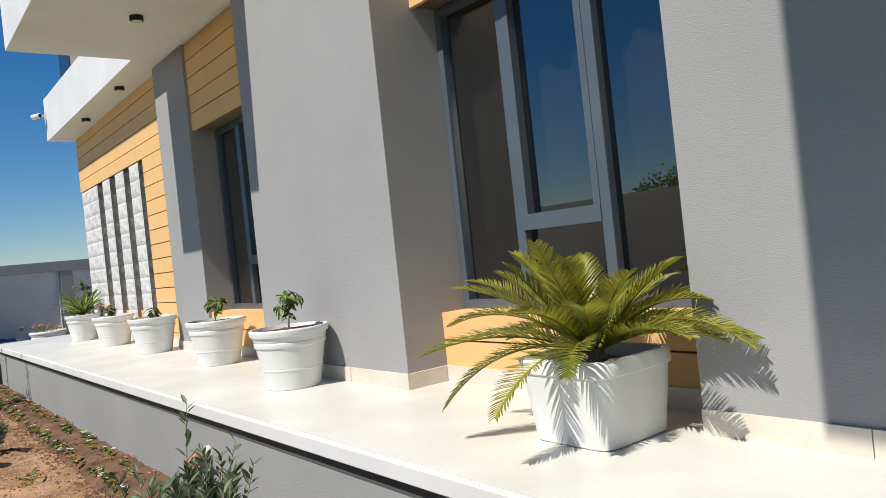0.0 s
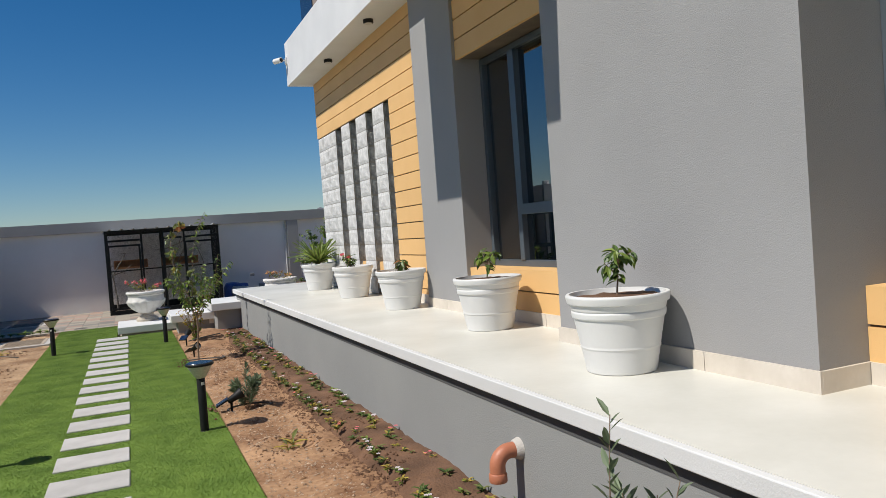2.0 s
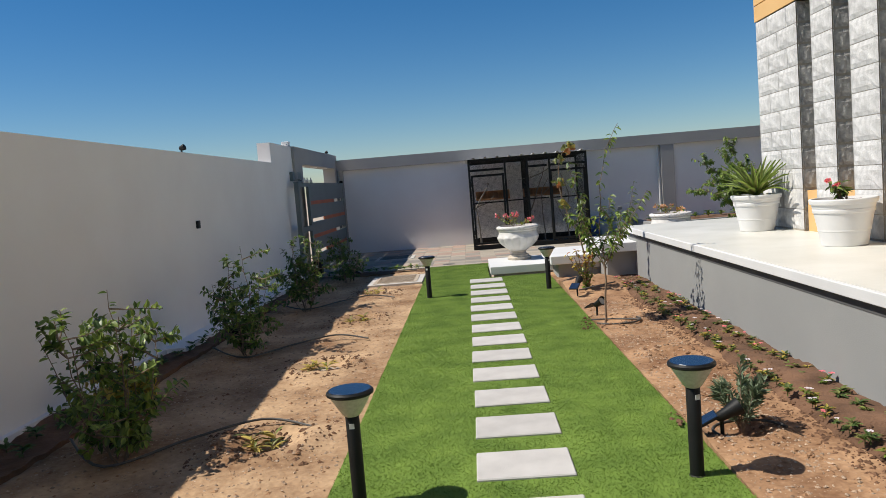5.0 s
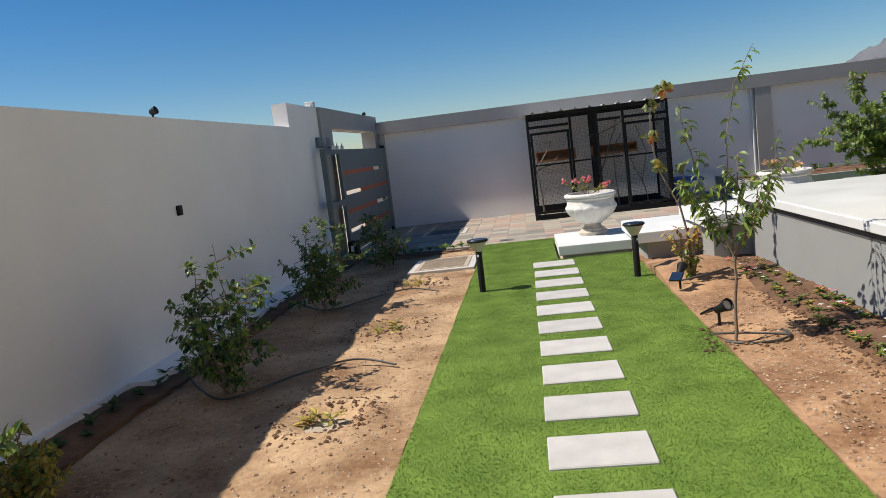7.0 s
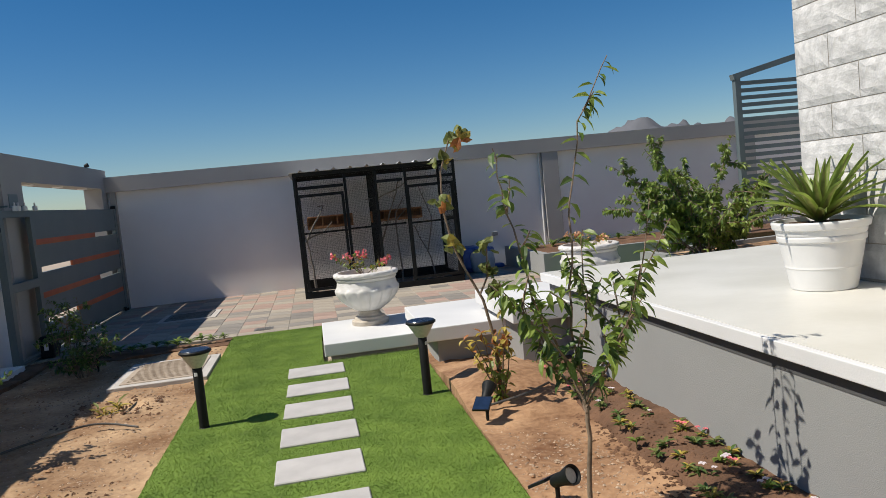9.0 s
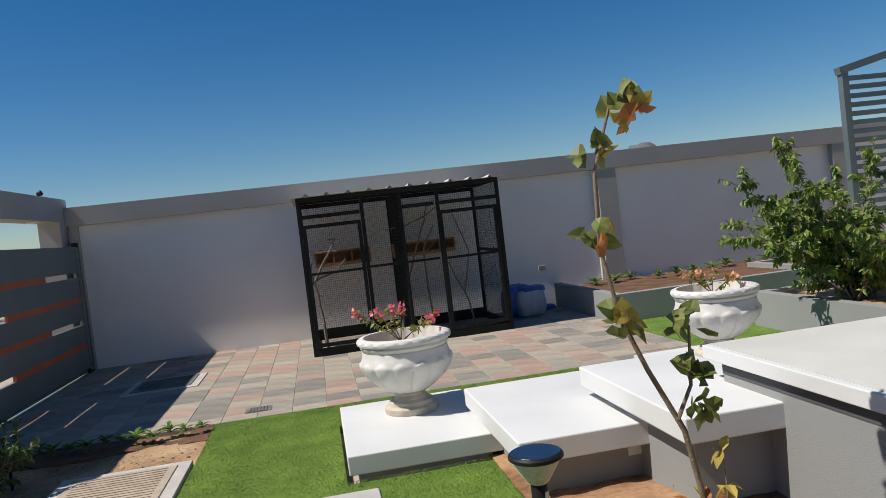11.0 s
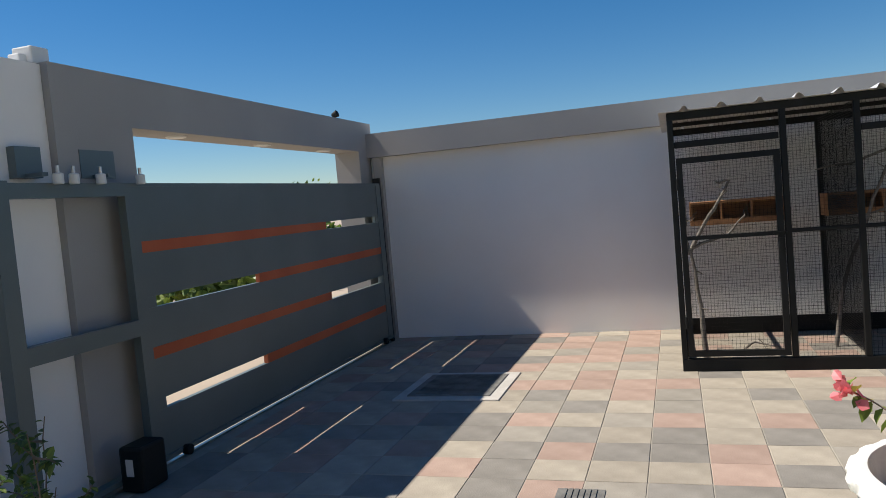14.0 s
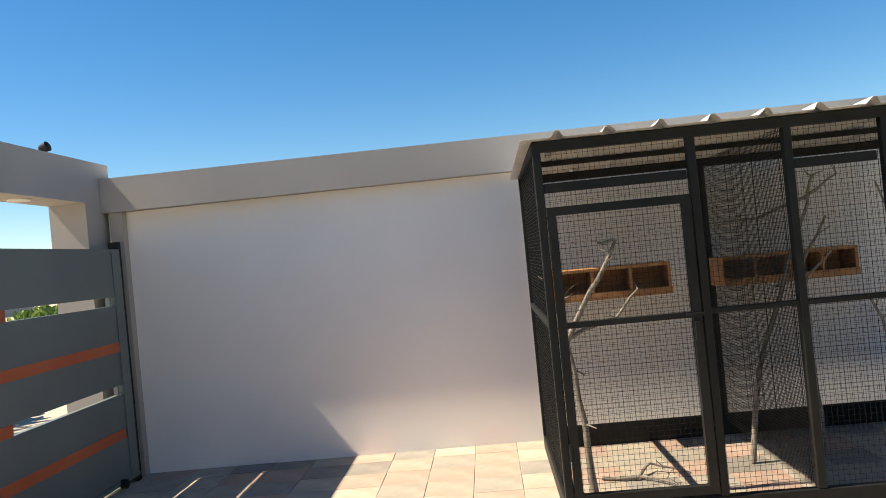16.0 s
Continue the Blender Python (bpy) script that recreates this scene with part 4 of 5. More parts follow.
s = thing("security_camera", 2.54, 14.28, 4.42, "small white bullet security camera on the parapet corner", "security camera")
part("bracket", boxes((-0.02, -0.04, -0.05, 0, 0.04, 0.06), (-0.1, -0.012, 0.0, -0.02, 0.012, 0.024)), PLASTIC_WHITE, s)
part("body", lathe(bmesh.new(), [(0.03, -0.1), (0.042, -0.09), (0.042, 0.07), (0.036, 0.075)], 20, pose(-0.13, 0.02, 0.01, 90, 0, 30)), PLASTIC_WHITE, s, smooth=40)
part("lens", lathe(bmesh.new(), [(0.034, 0.0751), (0.02, 0.09)], 20, pose(-0.13, 0.02, 0.01, 90, 0, 30)), BLACK, s)

s = thing("pipe_elbow", 1.665, 5.56, 0.39, "terracotta plastic elbow pipe sticking out of the terrace wall", "pipe")
bm = bmesh.new()
tube(bm, [(0.02, 0, 0), (-0.05, 0, 0), *[(-0.06 - 0.07 * math.sin(a), 0, -0.07 + 0.07 * math.cos(a)) for a in [math.pi * i / 16 for i in range(9)]], (-0.13, 0, -0.12)], 0.04, 0.04, 20)
part("elbow", bm, PIPE, s, "terracotta plastic bend", 50)
part("collar", lathe(bmesh.new(), [(0.044, -0.145), (0.046, -0.14), (0.046, -0.105), (0.042, -0.1)], 24, pose(-0.13, 0, 0)), PIPE, s, smooth=40)
part("mortar", lathe(bmesh.new(), [(0.058, -0.002), (0.05, 0.025), (0.042, 0.035)], 18, pose(0, 0, 0, 0, -90, 0)), CONCRETE, s, "rough grey mortar ring", 40)


# ---- solar bollards ----
def bollard():
    b = thing("bollard_lamp", -1.25, 8.61, 0.0, "black solar bollard lamp standing in the turf", "garden lamp", "solar bollards along the path")
    part("pole", lathe(bmesh.new(), [(0.04, -0.02), (0.04, 0.0), (0.034, 0.006), (0.034, 0.44), (0.028, 0.45)], 20), BLACK, b, smooth=40)
    part("tag", boxes((-0.012, -0.0365, 0.385, 0.012, -0.0335, 0.41)), WHITE, b, "small white sticker")
    part("reflector", lathe(bmesh.new(), [(0.032, 0.44), (0.046, 0.452), (0.096, 0.535), (0.1, 0.545)], 32), LENS, b, "clear ribbed cone", 40)
    part("cap", lathe(bmesh.new(), [(0.106, 0.545), (0.114, 0.551), (0.114, 0.562), (0.106, 0.570)], 36), BLACK, b, smooth=30)
    part("solar_panel", lathe(bmesh.new(), [(0.102, 0.5705), (0.1, 0.573)], 36), SOLAR, b, "dark blue solar disc")
    return b


first = bollard()
for x, y, a in ((0.40, 8.69, 20), (-1.24, 15.2, -15), (0.40, 15.22, 40)):
    copy_thing(first, pose(x, y, 0.0, 0, 0, a))


# ---- pots and urns ----
def pot_mesh_parts(p, soil=True):
    prof = [(0.165, 0.0), (0.172, 0.004), (0.1733, 0.012), (0.1925, 0.127), (0.194, 0.135), (0.1972, 0.139), (0.1972, 0.143), (0.1962, 0.148), (0.1975, 0.156), (0.2205, 0.291), (0.222, 0.30), (0.229, 0.304), (0.2305, 0.31), (0.2325, 0.33), (0.2325, 0.336), (0.228, 0.342), (0.232, 0.347), (0.2335, 0.354), (0.2375, 0.374), (0.239, 0.38), (0.250, 0.384), (0.2515, 0.39), (0.257, 0.415), (0.257, 0.422), (0.252, 0.43), (0.236, 0.43), (0.230, 0.40), (0.21, 0.36)]
    part("shell", lathe(bmesh.new(), [(r * 1.06, z * 0.955) for r, z in prof], 56, cap=True), PLASTIC_WHITE, p, smooth=50)
    bm = bmesh.new()
    lathe(bm, [(0.225, 0.34), (0.241, 0.385), (0.12, 0.395), (0.02, 0.398)], 40)
    for v in bm.verts:
        v.co.z += 0.012 * noise.noise(v.co * 22)
    part("soil", bm, SOIL_WET, p, "dark potting soil")


def leafy(name, stems, mats, rng, size, per, parent, leaf_range=(0.3, 1.0), width=0.45, r=0.006, spread=0.9, mi_pick=None, curl=0.2, droop=0.0):
    """Stems in one part and their leaves in another."""
    bm, lv = bmesh.new(), bmesh.new()
    for pts in stems:
        tube(bm, pts, r, r * 0.35, 5)
        n = len(pts) - 1
        for k in range(per):
            t = leaf_range[0] + (leaf_range[1] - leaf_range[0]) * (k + rng.random()) / per
            i = min(n - 1, int(t * n))
            p = pts[i].lerp(pts[i + 1], t * n - i)
            ax = (pts[i + 1] - pts[i]).normalized()
            side = rand_dir(rng)
            side = (side - ax * side.dot(ax)).normalized()
            d = (ax * (1 - spread) + side * spread + Vector((0, 0, -droop))).normalized()
            s = size * rng.uniform(0.7, 1.2)
            leaf(lv, p, d, Vector((0, 0, 1)) + 0.6 * rand_dir(rng), s, s * width, curl * rng.uniform(0.3, 1.6), mi_pick(t, rng) if mi_pick else 0)
    part("stem", bm, BARK, parent, smooth=60)
    part("foliage", lv, mats, parent)


def potted(x, y, label, grow, seed, turn=0, tilt=0):
    p = thing("planter_pot", x, y, TERRACE_Z, "round white plastic pot on the terrace filled with dark soil", "plant pot", "white pots along the house", turn)
    pot_mesh_parts(p)
    q = thing("potted_plant", x, y, TERRACE_Z + 0.4, label, "plant")
    grow(q, random.Random(seed))


def young_tree(q, rng):
    stems = [stem_points(rng, (0, 0, 0), (0.1, 0, 1), 0.175, 5, 0.1)]
    top = stems[0][-1]
    for k in range(5):
        a = 2 * math.pi * k / 5 + rng.random()
        stems.append(stem_points(rng, stems[0][rng.randint(3, 5)], (math.cos(a), math.sin(a), 0.7), 0.1, 4, 0.1))
    leafy("plant", stems, [GREEN, GREEN_LIGHT], rng, 0.075, 11, q, (0.35, 1), 0.42, 0.006, 0.85, lambda t, r: int(r.random() < 0.3), 0.35, 0.25)


def drooping(q, rng):
    stems = [stem_points(rng, (rng.uniform(-0.06, 0.06), rng.uniform(-0.06, 0.06), 0), (rng.uniform(-0.5, 0.5), rng.uniform(-0.5, 0.5), 1), rng.uniform(0.1, 0.18), 5, 0.15) for k in range(4)]
    leafy("plant", stems, [GREEN, RED_LEAF], rng, 0.1, 9, q, (0.4, 1), 0.4, 0.005, 0.85, lambda t, r: int(r.random() < 0.15), 0.5, 0.4)


def red_flowers(q, rng):
    stems = [stem_points(rng, (rng.uniform(-0.05, 0.05), rng.uniform(-0.05, 0.05), 0), (rng.uniform(-0.6, 0.6), rng.uniform(-0.6, 0.6), 1), rng.uniform(0.12, 0.2), 5, 0.15) for k in range(6)]
    leafy("plant", stems, [GREEN, GREEN_LIGHT], rng, 0.075, 9, q, (0.3, 1), 0.42, 0.005, 0.85, lambda t, r: int(r.random() < 0.4), 0.35, 0.2)
    bm = bmesh.new()
    for pts in stems[:3]:
        for k in range(14):
            leaf(bm, pts[-1], rand_dir(rng, 0.3), rand_dir(rng), 0.035, 0.03, 0.2)
    tagged(part("flower", bm, PINK, q, "small red flower heads"), kind="stuff")


def agave(q, rng):
    bm = bmesh.new()
    n = 46
    for k in range(n):
        a = k * 2.39996
        lift = 2.1 - 1.65 * k / n
        L = rng.uniform(0.38, 0.52)
        w = 0.044
        out = Vector((math.cos(a), math.sin(a), 0))
        p, d = Vector((0, 0, 0.0)) + out * 0.02, (out + Vector((0, 0, lift))).normalized()
        side = Vector((-math.sin(a), math.cos(a), 0))
        rows = []
        for i in range(8):
            t = i / 7
            ww = w * (0.75 + 0.6 * t - 1.32 * t * t) * 0.75
            u = side.cross(d).normalized()
            rows.append([bm.verts.new(p + side * ww + u * -0.012), bm.verts.new(p + side * ww * 0.5), bm.verts.new(p - u * 0.0), bm.verts.new(p - side * ww * 0.5), bm.verts.new(p - side * ww + u * -0.012)])
            p = p + d * L / 7
            d = (d + Vector((0, 0, -0.06 - 0.08 * (k / n)))).normalized()
        for r0, r1 in zip(rows, rows[1:]):
            for i in range(4):
                bm.faces.new((r0[i], r0[i + 1], r1[i + 1], r1[i])).material_index = 1 if i in (0, 3) else 0
    part("foliage", bm, [OLIVE_LEAF, GREEN_LIGHT], q, "thick pointed leaves with pale green edges", 60)


potted(2.28, 5.5, "young broad-leaved plant in a white pot", young_tree, 1)
potted(2.51, 7.49, "young broad-leaved plant in a white pot", young_tree, 5, 40)
potted(2.57, 9.66, "drooping dark-leaved plant in a white pot", drooping, 7, 80)
potted(2.63, 11.68, "small plant with red flowers in a white pot", red_flowers, 9, 10)
potted(2.66, 13.7, "spiky agave with pale-edged leaves in a white pot", agave, 11, 120)


def square_pot():
    p = thing("square_planter", 2.345, 2.835, TERRACE_Z, "square white plastic planter with rounded edges on the terrace", "plant pot")
    bm = bmesh.new()
    rows = [(0.18, 0.0), (0.187, 0.006), (0.212, 0.27), (0.219, 0.275), (0.222, 0.325), (0.217, 0.333), (0.198, 0.333), (0.19, 0.28)]
    rings = []
    for h, z in rows:
        ring = []
        for i in range(48):
            a = 2 * math.pi * (i + 0.5) / 48
            c, s = math.cos(a), math.sin(a)
            k = (abs(c) ** 9 + abs(s) ** 9) ** (-1 / 9)
            ring.append(bm.verts.new((1.07 * h * k * c, 1.07 * h * k * s, z * 1.03)))
        rings.append(ring)
    for a, b in zip(rings, rings[1:]):
        for i in range(48):
            bm.faces.new((a[i], a[(i + 1) % 48], b[(i + 1) % 48], b[i]))
    bm.faces.new(rings[0][::-1])
    part("shell", bm, PLASTIC_WHITE, p, smooth=40)
    bm = boxes((-0.168, -0.168, 0.2, 0.168, 0.168, 0.285))
    part("soil", bm, SOIL_WET, p, "dark potting soil")
    rng = random.Random(21)
    q = thing("cycad", 2.35, 2.84, TERRACE_Z + 0.285, "sago palm with arching yellow-green feather fronds", "palm")
    bm = bmesh.new()
    lathe(bm, [(0.05, 0), (0.06, 0.03), (0.035, 0.08), (0.01, 0.1)], 14)
    part("trunk", bm, BARK, q)
    for k in range(34):
        a = k * 2.39996 + rng.uniform(-0.3, 0.3)
        inner = k / 34
        rise = 0.34 + 1.5 * inner ** 1.5 + rng.uniform(-0.12, 0.12)
        L = rng.uniform(0.54, 0.78) * (1 - 0.2 * inner)
        out = Vector((math.cos(a), math.sin(a), 0))
        d = (out + Vector((0, 0, rise))).normalized()
        p, pts = out * 0.03 + Vector((0, 0, 0.06)), []
        bend = rng.uniform(0.06, 0.125) if inner < 0.7 else rng.uniform(0.02, 0.08)
        for i in range(13):
            pts.append(p.copy())
            p = p + d * L / 12
            d = (d + Vector((0, 0, -bend))).normalized()
        f = bmesh.new()
        tube(f, pts, 0.006, 0.002, 5)
        side0 = Vector((-math.sin(a), math.cos(a), 0))
        m = 54
        for j in range(m):
            t = 0.10 + 0.9 * j / m
            i = min(11, int(t * 12))
            q0 = pts[i].lerp(pts[i + 1], t * 12 - i)
            ax = (pts[i + 1] - pts[i]).normalized()
            up = side0.cross(ax).normalized()
            if up.z < 0:
                up = -up
            ln = 0.115 * (math.sin(math.pi * min(1, 0.12 + 0.86 * t)) ** 0.7) + 0.015
            for s in (-1, 1):
                dd = (side0 * s + ax * (0.7 + 0.5 * t) + up * 0.5 + 0.13 * rand_dir(rng)).normalized()
                wv = dd.cross(up).normalized() * 0.0036
                v = [f.verts.new(q0 - wv), f.verts.new(q0 + wv), f.verts.new(q0 + dd * ln * 0.6 + wv * 0.8 - up * 0.004), f.verts.new(q0 + dd * ln - up * 0.012), f.verts.new(q0 + dd * ln * 0.65 - wv * 0.8 - up * 0.004)]
                f.faces.new(v)
        part("frond", f, PALM, q)


square_pot()


def urn(x, y, z, turn):
    u = thing("urn", x, y, z, "white cast urn with carved petals on a round foot", "urn", "white urns beside the steps", turn)
    part("foot", lathe(bmesh.new(), [(0.20, 0), (0.205, 0.01), (0.205, 0.045), (0.19, 0.055), (0.17, 0.06), (0.165, 0.085), (0.13, 0.10), (0.115, 0.13), (0.12, 0.15), (0.14, 0.155)], 48), URN_FOOT, u, "weathered cream foot", smooth=35)

    def petals(a, zz):
        t = max(0.0, min(1.0, (zz - 0.155) / 0.33))
        c = abs(math.cos(7 * a))
        edge = max(0.0, min(1.0, (0.66 + 0.14 * c - t) / 0.05))
        return edge * (0.05 * c ** 0.7 * (0.35 + 0.65 * t) - 0.045 * (1 - c) ** 3)
    prof = [(0.12, 0.15)] + [(0.13 + 0.215 * math.sin(min(1, i / 32) * math.pi * 0.56) - (0.02 * max(0, i - 26) / 10), 0.155 + 0.33 * (i / 36) ** 1.15) for i in range(37)]
    part("bowl", lathe(bmesh.new(), prof, 132, wobble=petals), URN, u, smooth=50)
    top = 0.485

    def rope(a, zz):
        return 0.022 * (math.sin(22 * a + 40 * (zz - top)) > 0.2) if top + 0.045 < zz < top + 0.095 else 0
    part("rim", lathe(bmesh.new(), [(0.30, top - 0.01), (0.325, top + 0.01), (0.335, top + 0.03), (0.325, top + 0.045), (0.345, top + 0.05), (0.352, top + 0.07), (0.345, top + 0.09), (0.33, top + 0.10), (0.305, top + 0.10), (0.297, top + 0.06), (0.285, top - 0.02)], 132, wobble=rope, cap=False), URN, u, smooth=40)
    part("soil", lathe(bmesh.new(), [(0.25, top - 0.02), (0.286, top + 0.005), (0.15, top + 0.03), (0.02, top + 0.04)], 32), SOIL, u, "dry sandy soil")


def bougainvillea(x, y, z, seed, petal, amount, label, reach=0.3):
    rng = random.Random(seed)
    q = thing("flowering_plant", x, y, z, label, "plant")
    stems = []
    for dx, dy, k in ((-1.0, 0.1, 1.15), (-0.7, -0.2, 0.85), (-0.35, 0.3, 0.75), (0.1, 0.1, 0.7), (0.9, -0.1, 0.8), (1.3, 0.2, 1.0)):
        stems.append(stem_points(rng, (0, 0, 0), (dx, dy, 0.75 if dx > 0.5 else 1.15), reach * k, 7, 0.10, 0.05))
    leafy("plant", stems, [GREEN_LIGHT, YELLOW], rng, 0.05, amount, q, (0.35, 1), 0.6, 0.005, 0.85, lambda t, r: int(r.random() < 0.3), 0.3, 0.15)
    bm = bmesh.new()
    for pts in stems:
        for k in range(16):
            i = rng.choice((6, 7, 7, 7))
            leaf(bm, pts[i] + 0.025 * rand_dir(rng), rand_dir(rng, 0.3), rand_dir(rng), 0.036, 0.032, 0.15)
    tagged(part("flower", bm, petal, q, "papery flower bracts"), kind="stuff")


urn(0.195, 17.88, 0.157, 0)
urn(2.86, 18.05, 0.157, 50)
bougainvillea(0.175, 17.88, 0.68, 31, PINK, 20, "pink flowering bougainvillea in a white urn", 0.36)
bougainvillea(2.84, 18.05, 0.68, 33, PEACH, 9, "sparse peach-flowered bougainvillea in a white urn", 0.28)


# ---- garden plants ----
def shrub(x, y, h, w, seed, mats, label, n=7, size=0.05, yellow=0.35, base=0.0):
    """Bare stems from one foot that fork into leafy twigs, open between them."""
    rng = random.Random(seed)
    q = thing("shrub", x, y, base, label, "shrub", "shrubs along the boundary wall")
    mains, twigs = [], []
    for k in range(n):
        a = 2.39996 * k + rng.uniform(-0.4, 0.4)
        lean, top = w * rng.uniform(0.35, 1.0), h * rng.uniform(0.55, 1.0)
        if k == 0:
            lean, top = 0.1 * w, h
        foot = Vector((0.04 * math.cos(a), 0.04 * math.sin(a), -0.03))
        tip = Vector((lean * math.cos(a), lean * math.sin(a), top))
        mid = foot.lerp(tip, 0.45) + Vector((0.12 * w * math.cos(a), 0.12 * w * math.sin(a), -0.02))
        mains.append(bent(rng, (foot, mid, tip), 5, 0.012))
    for m in mains:
        for j in range(9):
            i = rng.randint(2, 9)
            a = rng.uniform(0, 2 * math.pi)
            d = Vector((math.cos(a), math.sin(a), rng.uniform(-0.25, 0.9)))
            twigs.append(stem_points(rng, m[i], d, w * rng.uniform(0.3, 0.75), 6, 0.15))
    leafy("plant", mains + twigs, mats, rng, size * 1.15, 19, q, (0.3, 1.0), 0.52, 0.006, 0.85, lambda t, r: int(r.random() < yellow * (0.4 + 0.6 * t)), 0.2)


shrub(-2.95, 12.4, 1.08, 0.42, 41, [GREEN, GREEN_LIGHT], "green shrub with bright young leaves on bare stems", 8, 0.05, 0.6)
shrub(-2.88, 14.9, 1.0, 0.46, 42, [GREEN, GREEN_LIGHT], "dark green shrub in the wall's shade", 8, 0.05, 0.2)
shrub(-2.86, 9.5, 1.05, 0.46, 43, [GREEN, GREEN_LIGHT], "green shrub with bright young leaves on bare stems", 9, 0.052, 0.75)
shrub(-2.82, 17.85, 0.82, 0.37, 44, [GREEN, GREEN_LIGHT], "loose dark green shrub beside the gate", 8, 0.04, 0.25)
shrub(-3.35, 10.7, 0.34, 0.24, 45, [GREEN_LIGHT, YELLOW], "low bright green shrub at the wall", 7, 0.045, 0.9)


def olive(x, y, h, w, n, seed, label):
    rng = random.Random(seed)
    q = thing("young_olive", x, y, 0, label, "shrub")
    stems = [stem_points(rng, (0, 0, -0.03), (0.02, 0.02, 1), h, 10, 0.04)]
    for k in range(n):
        a = 2.39996 * k
        r = w * rng.uniform(0.45, 1.0)
        stems.append(stem_points(rng, (0, 0, -0.03), (r * math.cos(a), r * math.sin(a), h * 0.75), h * rng.uniform(0.58, 0.86), 8, 0.06, -0.02))
    for k in range(n):
        p = rng.choice(stems[: n + 1])[rng.randint(3, 6)]
        stems.append(stem_points(rng, p, (rng.uniform(-0.6, 0.6), rng.uniform(-0.6, 0.6), 1), h * rng.uniform(0.14, 0.26), 5, 0.06))
    leafy("plant", stems, [GREEN_GREY], rng, 0.062, 44, q, (0.2, 1.0), 0.28, 0.004, 0.5, None, 0.05)


olive(0.92, 3.72, 1.07, 0.30, 24, 51, "young olive shrub with narrow grey-green leaves")
olive(0.66, 3.45, 0.86, 0.30, 13, 52, "young olive shrub with narrow grey-green leaves")
olive(0.84, 9.30, 0.44, 0.22, 8, 53, "small grey-green shrub in the soil bed")


def sapling():
    rng = random.Random(61)
    q = thing("sapling", 0.683, 12.6, 0, "slender young fruit tree with upright leafy shoots", "tree")
    trunk = bent(rng, ((0, 0, -0.03), (0.02, 0, 0.3), (0.03, 0, 0.58)), 4, 0.006)
    shoots = [bent(rng, k, 5, 0.012) for k in (
        ((0.03, 0, 0.58), (0.0, 0.02, 0.9), (0.02, 0, 1.35), (0.11, 0.02, 1.74), (0.24, 0, 1.99)),
        ((0.03, 0, 0.56), (-0.14, 0.05, 1.02), (-0.22, 0.03, 1.4), (-0.27, 0.0, 1.66)),
        ((0.03, 0, 0.58), (0.24, -0.06, 0.92), (0.35, -0.05, 1.4)),
        ((0.03, 0, 0.6), (0.3, 0.1, 0.95), (0.52, 0.12, 1.3)),
        ((0.02, 0, 0.7), (-0.2, -0.12, 0.95), (-0.33, -0.15, 1.15)),
        ((0.02, 0, 0.72), (0.14, 0.2, 1.0), (0.18, 0.28, 1.28)),
        ((0.03, 0, 0.6), (0.1, -0.2, 0.85), (0.16, -0.28, 1.1)),
        ((0.03, 0, 0.55), (-0.1, 0.15, 0.8), (-0.14, 0.22, 1.0)))]
    twigs = []
    for s in shoots:
        for k in range(3):
            twigs.append(stem_points(rng, s[rng.randint(3, len(s) - 4)], (rng.uniform(-0.8, 0.8), rng.uniform(-0.6, 0.6), 0.8), rng.uniform(0.1, 0.22), 5, 0.1))
    bm = bmesh.new()
    tube(bm, trunk, 0.012, 0.009, 7)
    part("trunk", bm, BARK, q, smooth=60)
    for stems, per in ((shoots, 34), (twigs, 9)):
        leafy("plant", stems, [GREEN, GREEN_LIGHT], rng, 0.07, per, q, (0.12, 1.0), 0.42, 0.006, 0.7, lambda t, r: int(r.random() < 0.4 + 0.5 * t), 0.45, 0.35)


sapling()


def round_leaf(bm, at, normal, r, rng, mi):
    n = normal.normalized()
    u = n.orthogonal().normalized()
    w = n.cross(u)
    c = bm.verts.new(at + n * -0.012)
    ring = []
    for k in range(9):
        a = 2 * math.pi * k / 9
        rr = r * (0.85 + 0.2 * math.cos(3 * a)) * rng.uniform(0.9, 1.08)
        ring.append(bm.verts.new(at + u * rr * math.cos(a) + w * rr * math.sin(a) + n * rng.uniform(-0.2, 0.3) * r))
    for k in range(9):
        bm.faces.new((c, ring[k], ring[(k + 1) % 9])).material_index = mi


